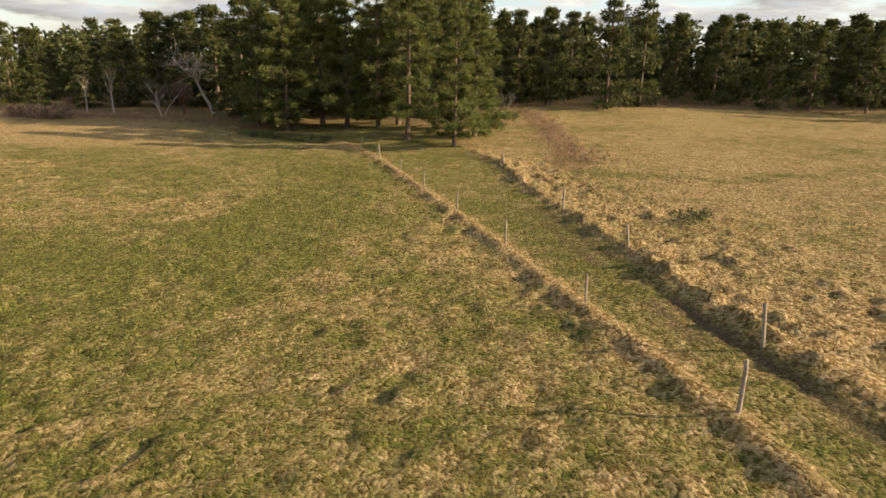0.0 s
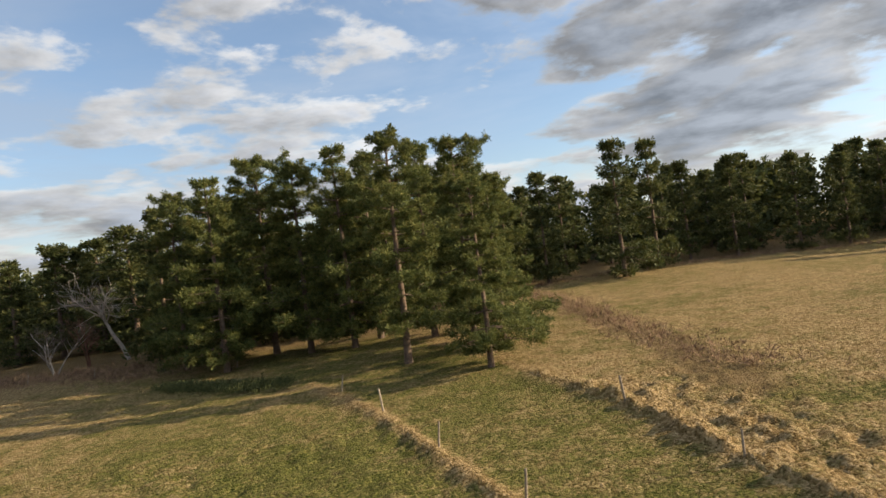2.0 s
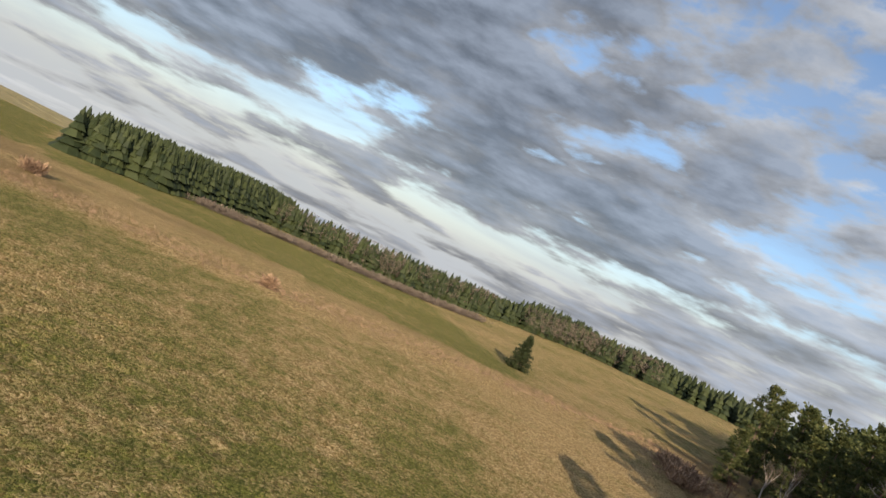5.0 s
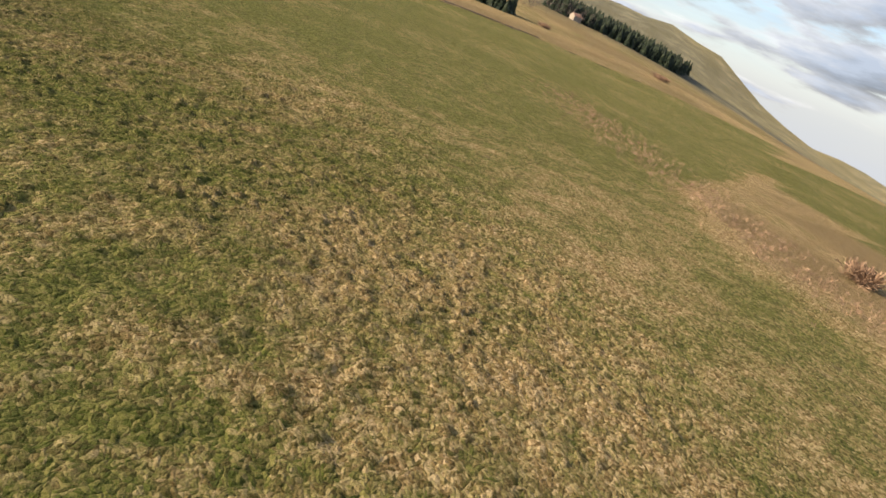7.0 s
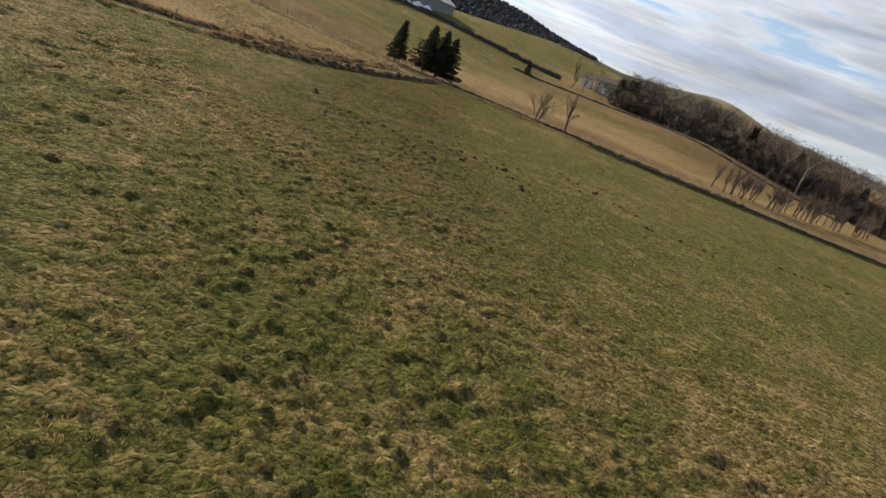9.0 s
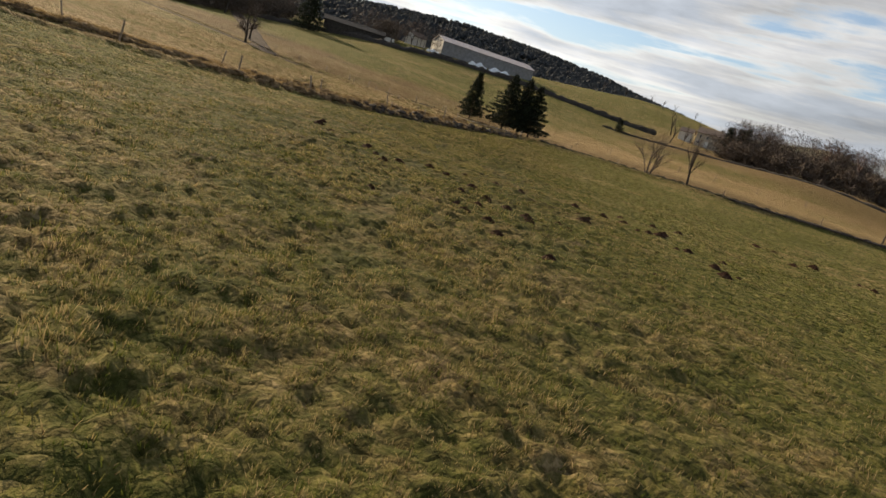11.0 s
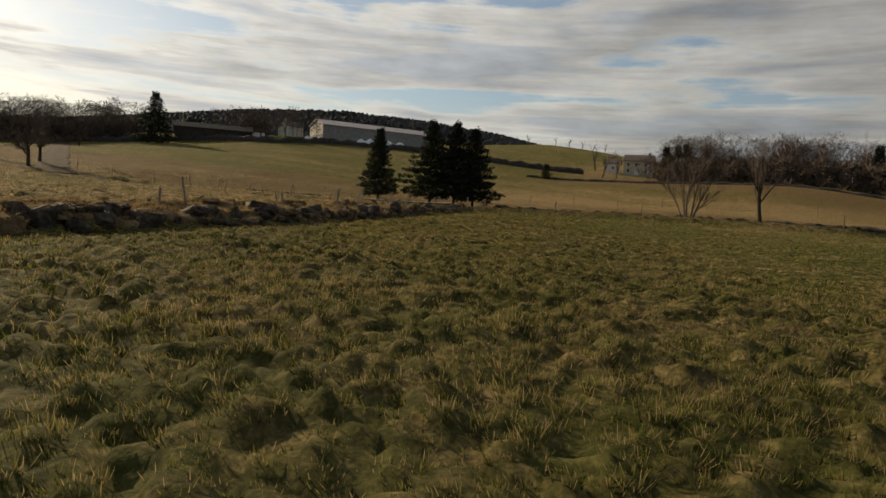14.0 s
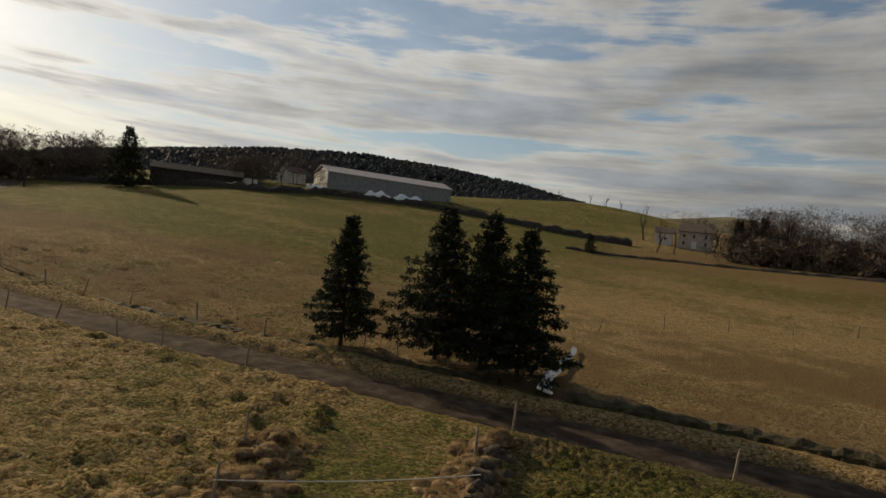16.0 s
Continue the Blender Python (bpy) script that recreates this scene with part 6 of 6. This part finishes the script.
# the village on the far side of the valley
r5 = np.random.default_rng(55)
kinds = [house("village_house", lab, 11, 8, 5, 2.4, w, r, [(-3, 1.2, 1.1, 1.3), (0, 1.2, 1.1, 1.3), (3, 1.2, 1.1, 1.3), (-3, 3.4, 1.1, 1.2), (3, 3.4, 1.1, 1.2)], [], True, "houses of the village")
         for lab, w, r in (("cream village house with a red tiled roof", M_CREAM, M_REDROOF), ("stone village house with a brown roof", M_RUBBLE, M_REDROOF), ("cream village house with a brown roof", M_RENDER, M_ROOF))]
for i in range(66):
    t = r5.uniform(0, 1)
    az = radians(-176 - 20 * t)
    d = 1050 + 450 * r5.uniform(0, 1) - 120 * t
    x, y = -39 - math.sin(az) * d, 32 + math.cos(az) * d
    m = pose(x, y, hgt(x, y), 0, 0, float(r5.uniform(140, 220))) @ Matrix.Diagonal((0.8, 0.8, 0.8, 1))
    if i < 3:
        kinds[i].matrix_world = m
    else:
        copy_thing(kinds[i % 3], pose(x, y, hgt(x, y), 0, 0, float(r5.uniform(140, 220))))
for i in range(5):
    az = radians(150 + r5.uniform(-5, 5))
    d = 560 + 300 * r5.uniform(0, 1)
    x, y = -38 - math.sin(az) * d, 43 + math.cos(az) * d
    copy_thing(kinds[1], pose(x, y, hgt(x, y), 0, 0, float(r5.uniform(0, 360))))
for i in range(4):
    x, y = -560 - 160 * r5.uniform(0, 1), -170 - 90 * r5.uniform(0, 1)
    copy_thing(kinds[(0, 1)[i % 2]], pose(x, y, hgt(x, y), 0, 0, float(r5.uniform(0, 360))))


# ---- grass ----
def blades(soup, rng2, c, count, h, w):
    """Tufts of upright blades that lean apart; one island a blade."""
    m = len(c)
    a = rng2.uniform(0, 6.283, (m, count))
    lean = np.abs(rng2.normal(0.45, 0.3, (m, count)))
    hh = h[:, None] * rng2.uniform(0.5, 1.25, (m, count))
    d = np.stack([np.cos(a) * lean - 0.25, np.sin(a) * lean - 0.1, np.ones_like(a)], -1)
    d /= np.linalg.norm(d, axis=2)[..., None]
    root = c[:, None, :] + np.stack([np.cos(a), np.sin(a), 0 * a], -1) * (0.05 * rng2.uniform(0, 1, (m, count)))[..., None] - [0, 0, 0.03]
    b = rng2.uniform(0, 6.283, (m, count))
    s = np.stack([np.cos(b), np.sin(b), 0 * b], -1) * (w[:, None] * rng2.uniform(0.6, 1.3, (m, count)))[..., None]
    v = np.stack([root - s, root + s, root + d * hh[..., None]], 2).reshape(-1, 3)
    soup.add(v, np.arange(len(v)).reshape(-1, 3))


FLIGHT = [(0, 10), (-3, 24), (-2, 45)]
g2 = np.random.default_rng(77)


def tufts(pts, half, density):
    lo, hi = np.min(pts, 0) - half, np.max(pts, 0) + half
    n = int((hi[0] - lo[0]) * (hi[1] - lo[1]) * density)
    p = g2.uniform(lo, hi, (n, 2))
    d, _ = line_dist(p[:, 0], p[:, 1], pts)
    return p[d < half * g2.uniform(0.4, 1.0, n)]


spread_xy = np.concatenate([tufts(FLIGHT, 15, 2), tufts([(12, 14), (13, 30), (11, 50)], 9, 4), tufts([(38, -60), (32, -66)], 14, 6),
                            scatter_line(WALL, 0.4, 60, 61), scatter_line(FENCE_B, 0.7, 26, 62)])
dry, mud_shade, _, _, _ = zones(spread_xy[:, 0], spread_xy[:, 1])
dr_, _ = line_dist(spread_xy[:, 0], spread_xy[:, 1], ROAD)
keep = (mud_shade < 0.8) & (dr_ > 2.2)
spread_xy, dry = spread_xy[keep], dry[keep]
zt = height(spread_xy[:, 0], spread_xy[:, 1]) + tussock(spread_xy[:, 0], spread_xy[:, 1])
dry = dry + (value_noise(spread_xy[:, 0] * 0.7, spread_xy[:, 1] * 0.7, 71) - 0.5) * 0.9 + (value_noise(spread_xy[:, 0] * 0.09, spread_xy[:, 1] * 0.09, 72) - 0.5) * 0.8
is_dry = g2.uniform(0, 1, len(dry)) < np.clip(dry - 0.08, 0.04, 1)
for nm, sel, mat, label in (("green_grass", ~is_dry, M_BLADE, "short green winter grass in tufts"), ("dry_grass", is_dry, M_STRAW, "straw-coloured dry grass tufts")):
    c = np.column_stack([spread_xy, zt])[sel]
    soup = Soup()
    clump = value_noise(c[:, 0] * 2.2, c[:, 1] * 2.2, 73)
    blades(soup, g2, c, 4, g2.uniform(0.05, 0.10, len(c)) * (0.5 + clump), np.full(len(c), 0.006))
    tagged(new(nm, soup.mesh(nm, mat)), label, "grass", kind="stuff")


def tuft_spots(x0, x1, y0, y1, cell, share=0.95):
    """Jittered places on a grid, clear of the road, the wall, the track and the molehills."""
    gx, gy = np.meshgrid(np.arange(x0, x1, cell), np.arange(y0, y1, cell))
    p = np.column_stack([gx.ravel(), gy.ravel()]) + g2.uniform(-0.48, 0.48, (gx.size, 2)) * cell
    dw1, sw1 = line_dist(p[:, 0], p[:, 1], WALL)
    dr1, _ = line_dist(p[:, 0], p[:, 1], ROAD)
    ok = (sw1 > 0) & (dw1 > 0.5) & (dr1 > 3.0) & (g2.uniform(0, 1, len(p)) < share)
    p = p[ok]
    ok = np.ones(len(p), bool)
    for x, y, w in MOLES:
        ok &= np.hypot(p[:, 0] - x, p[:, 1] - y) > (w or 0.22) * 0.7
    return p[ok]


def turf(soup, p, count, length, width, radius):
    """Tufts of bent blades: they lean outwards and, patch by patch, all one way; one island a blade."""
    m = len(p)
    fine = turf_relief(p[:, 0], p[:, 1]) * step(0.5, 1.0, turf_zone(p[:, 0], p[:, 1]))
    z = height(p[:, 0], p[:, 1]) + tussock(p[:, 0], p[:, 1]) + fine
    turf_weight = (0.45 + 0.7 * value_noise(p[:, 0] * 0.9, p[:, 1] * 0.9, 75)) * (0.40 + 0.95 * step(-0.02, 0.04, fine + 0.3 * tussock(p[:, 0], p[:, 1]))) * g2.uniform(0.7, 1.3, m)
    way = 6.283 * value_noise(p[:, 0] * 0.22, p[:, 1] * 0.22, 76) + g2.normal(0, 0.5, m)
    a, q = g2.uniform(0, 6.283, (m, count)), np.sqrt(g2.uniform(0, 1, (m, count)))
    out = np.stack([np.cos(a), np.sin(a)], -1)
    root = np.concatenate([p[:, None, :] + out * (q * radius)[..., None], np.repeat(z[:, None, None] - 0.025, count, 1)], 2)
    comb = np.stack([np.cos(way), np.sin(way)], -1)[:, None, :] * 0.16
    d = np.concatenate([out * (0.10 + 0.42 * q)[..., None] + comb + g2.normal(0, 0.22, (m, count, 2)), np.full((m, count, 1), 1.0)], 2)
    d /= np.linalg.norm(d, axis=2)[..., None]
    n = length * turf_weight[:, None] * g2.uniform(0.5, 1.3, (m, count))
    b = g2.uniform(0, 6.283, (m, count))
    side = np.stack([np.cos(b), np.sin(b), 0 * b], -1) * (width * g2.uniform(0.6, 1.3, (m, count)))[..., None]
    v = np.stack([root - side, root + side, root + d * n[..., None]], 2).reshape(-1, 3)
    soup.add(v, np.arange(len(v)).reshape(-1, 3))


def domes(soup, p, sides, rings, wide=(0.17, 0.27), tall=(0.05, 0.10)):
    """Low rounded cushions with uneven outlines, sunk a little into the turf."""
    m = len(p)
    z = height(p[:, 0], p[:, 1]) + tussock(p[:, 0], p[:, 1])
    big = 0.55 + 0.9 * value_noise(p[:, 0] * 0.5, p[:, 1] * 0.5, 75)
    r, h = g2.uniform(*wide, m) * np.sqrt(big), g2.uniform(*tall, m) * big
    rows = []
    for k in range(rings):
        t = math.pi / 2 * k / rings
        a = np.arange(sides)[None, :] * 6.2832 / sides + 0.4 * k
        rr = r[:, None] * math.cos(t) ** 0.55 * g2.uniform(0.78, 1.22, (m, sides))
        zz = z[:, None] - 0.05 + (h[:, None] + 0.05) * math.sin(t) * g2.uniform(0.8, 1.2, (m, sides)) if k else np.repeat(z[:, None] - 0.08, sides, 1)
        rows.append(np.stack([p[:, 0:1] + np.cos(a) * rr, p[:, 1:2] + np.sin(a) * rr, zz], -1))
    top = np.stack([p[:, 0], p[:, 1], z + h], -1)[:, None, :]
    v = np.concatenate(rows + [top], 1)
    f = [(k * sides + j, k * sides + (j + 1) % sides, (k + 1) * sides + (j + d) % sides) if d < 2 else (k * sides + (j + 1) % sides, (k + 1) * sides + (j + 1) % sides, (k + 1) * sides + j)
         for k in range(rings - 1) for j in range(sides) for d in (0, 2)] + [((rings - 1) * sides + j, (rings - 1) * sides + (j + 1) % sides, rings * sides) for j in range(sides)]
    size = rings * sides + 1
    soup.add(v.reshape(-1, 3), (np.array(f)[None] + (np.arange(m) * size)[:, None, None]).reshape(-1, 3))
    return top[:, 0, :], r, h


def fuzz(soup, top, r, h, count, length, spread=0.88):
    """Fine blades standing out of the cushions all over, one island a blade."""
    m = len(top)
    a, q = g2.uniform(0, 6.283, (m, count)), np.sqrt(g2.uniform(0, 1, (m, count))) * spread
    ca, sa = np.cos(a), np.sin(a)
    root = top[:, None, :] + np.stack([ca * q * r[:, None], sa * q * r[:, None], -h[:, None] * q ** 2.2 * 0.7 - 0.006], -1)
    comb = g2.normal(0, 0.5, (m, 1, 2)) * np.ones((1, count, 1))
    d = np.stack([ca * q * 0.8 - 0.25 + comb[..., 0], sa * q * 0.8 + comb[..., 1], np.ones_like(a)], -1) + g2.normal(0, 0.25, (m, count, 3))
    d /= np.linalg.norm(d, axis=2)[..., None]
    n = length * g2.uniform(0.5, 1.4, (m, count)) * g2.uniform(0.7, 1.3, (m, 1))
    b = g2.uniform(0, 6.283, (m, count))
    side = np.stack([np.cos(b), np.sin(b), 0 * b], -1) * (0.022 * n + 0.0022)[..., None]
    v = np.stack([root - side, root + side, root + d * n[..., None]], 2).reshape(-1, 3)
    soup.add(v, np.arange(len(v)).reshape(-1, 3))


turf_near = Soup()
for line, cell, lo, hi, count, length, width, radius in ((RETURN[2:], 0.14, 0, 3.2, 24, 0.085, 0.0055, 0.085), (RETURN[2:], 0.22, 3.0, 8, 14, 0.09, 0.008, 0.12),
                                                         (RETURN[2:], 0.50, 7.6, 20, 12, 0.12, 0.014, 0.24), (RETURN[:3], 0.27, 0, 9, 12, 0.10, 0.010, 0.12)):
    p = tuft_spots(-52, 40, -76, 40, cell)
    d = line_dist(p[:, 0], p[:, 1], line)[0] + 1.2 * (value_noise(p[:, 0] * 0.4, p[:, 1] * 0.4, 78) - 0.5)
    other = line_dist(p[:, 0], p[:, 1], RETURN[2:])[0] > 8 if line[0] == RETURN[0] else step(24, 6, p[:, 1]) > g2.uniform(0, 1, len(p))
    p = p[(d >= lo) & (d < hi) & other]
    turf(turf_near, p, count, length, width, radius)
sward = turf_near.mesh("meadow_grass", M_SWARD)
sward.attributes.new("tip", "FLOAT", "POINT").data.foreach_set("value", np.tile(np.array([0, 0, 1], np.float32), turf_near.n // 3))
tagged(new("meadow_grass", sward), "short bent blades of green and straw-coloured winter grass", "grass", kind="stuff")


def along(pts, t0, t1, count, mean, spread):
    """Places strewn along a line, to one side of it by the mean offset."""
    t = g2.uniform(t0, t1, count)
    a = np.array([on_line(pts, u)[:2] for u in t])
    b = np.array([on_line(pts, u + 0.5)[:2] for u in t])
    d = (b - a) / (np.linalg.norm(b - a, axis=1)[:, None] + 1e-9)
    off = g2.normal(mean, spread, count)[:, None]
    return a + np.column_stack([-d[:, 1], d[:, 0]]) * off


# matted dry grass overgrowing the wall and the fence line
mats, straws = Soup(), Soup()
for pts, t0, t1, count, mean, spread, tall in ((WALL, 88, 156, 1500, 0.62, 0.42, (0.10, 0.30)), (FENCE_B, 58, 136, 1100, 0.15, 0.5, (0.07, 0.18))):
    top_m, r_m, h_m = domes(mats, along(pts, t0, t1, count, mean, spread), 7, 3, (0.26, 0.50), tall)
    fuzz(straws, top_m, r_m, h_m, 60, 0.17)
tagged(new("matted_grass", mats.mesh("matted_grass", M_MAT, True)), "hummocks of matted straw-coloured grass along wall and fence", "grass", kind="stuff")
tagged(new("straw_blades", straws.mesh("straw_blades", M_STRAW)), "dry straw-coloured blades on the matted hummocks", "grass", kind="stuff")
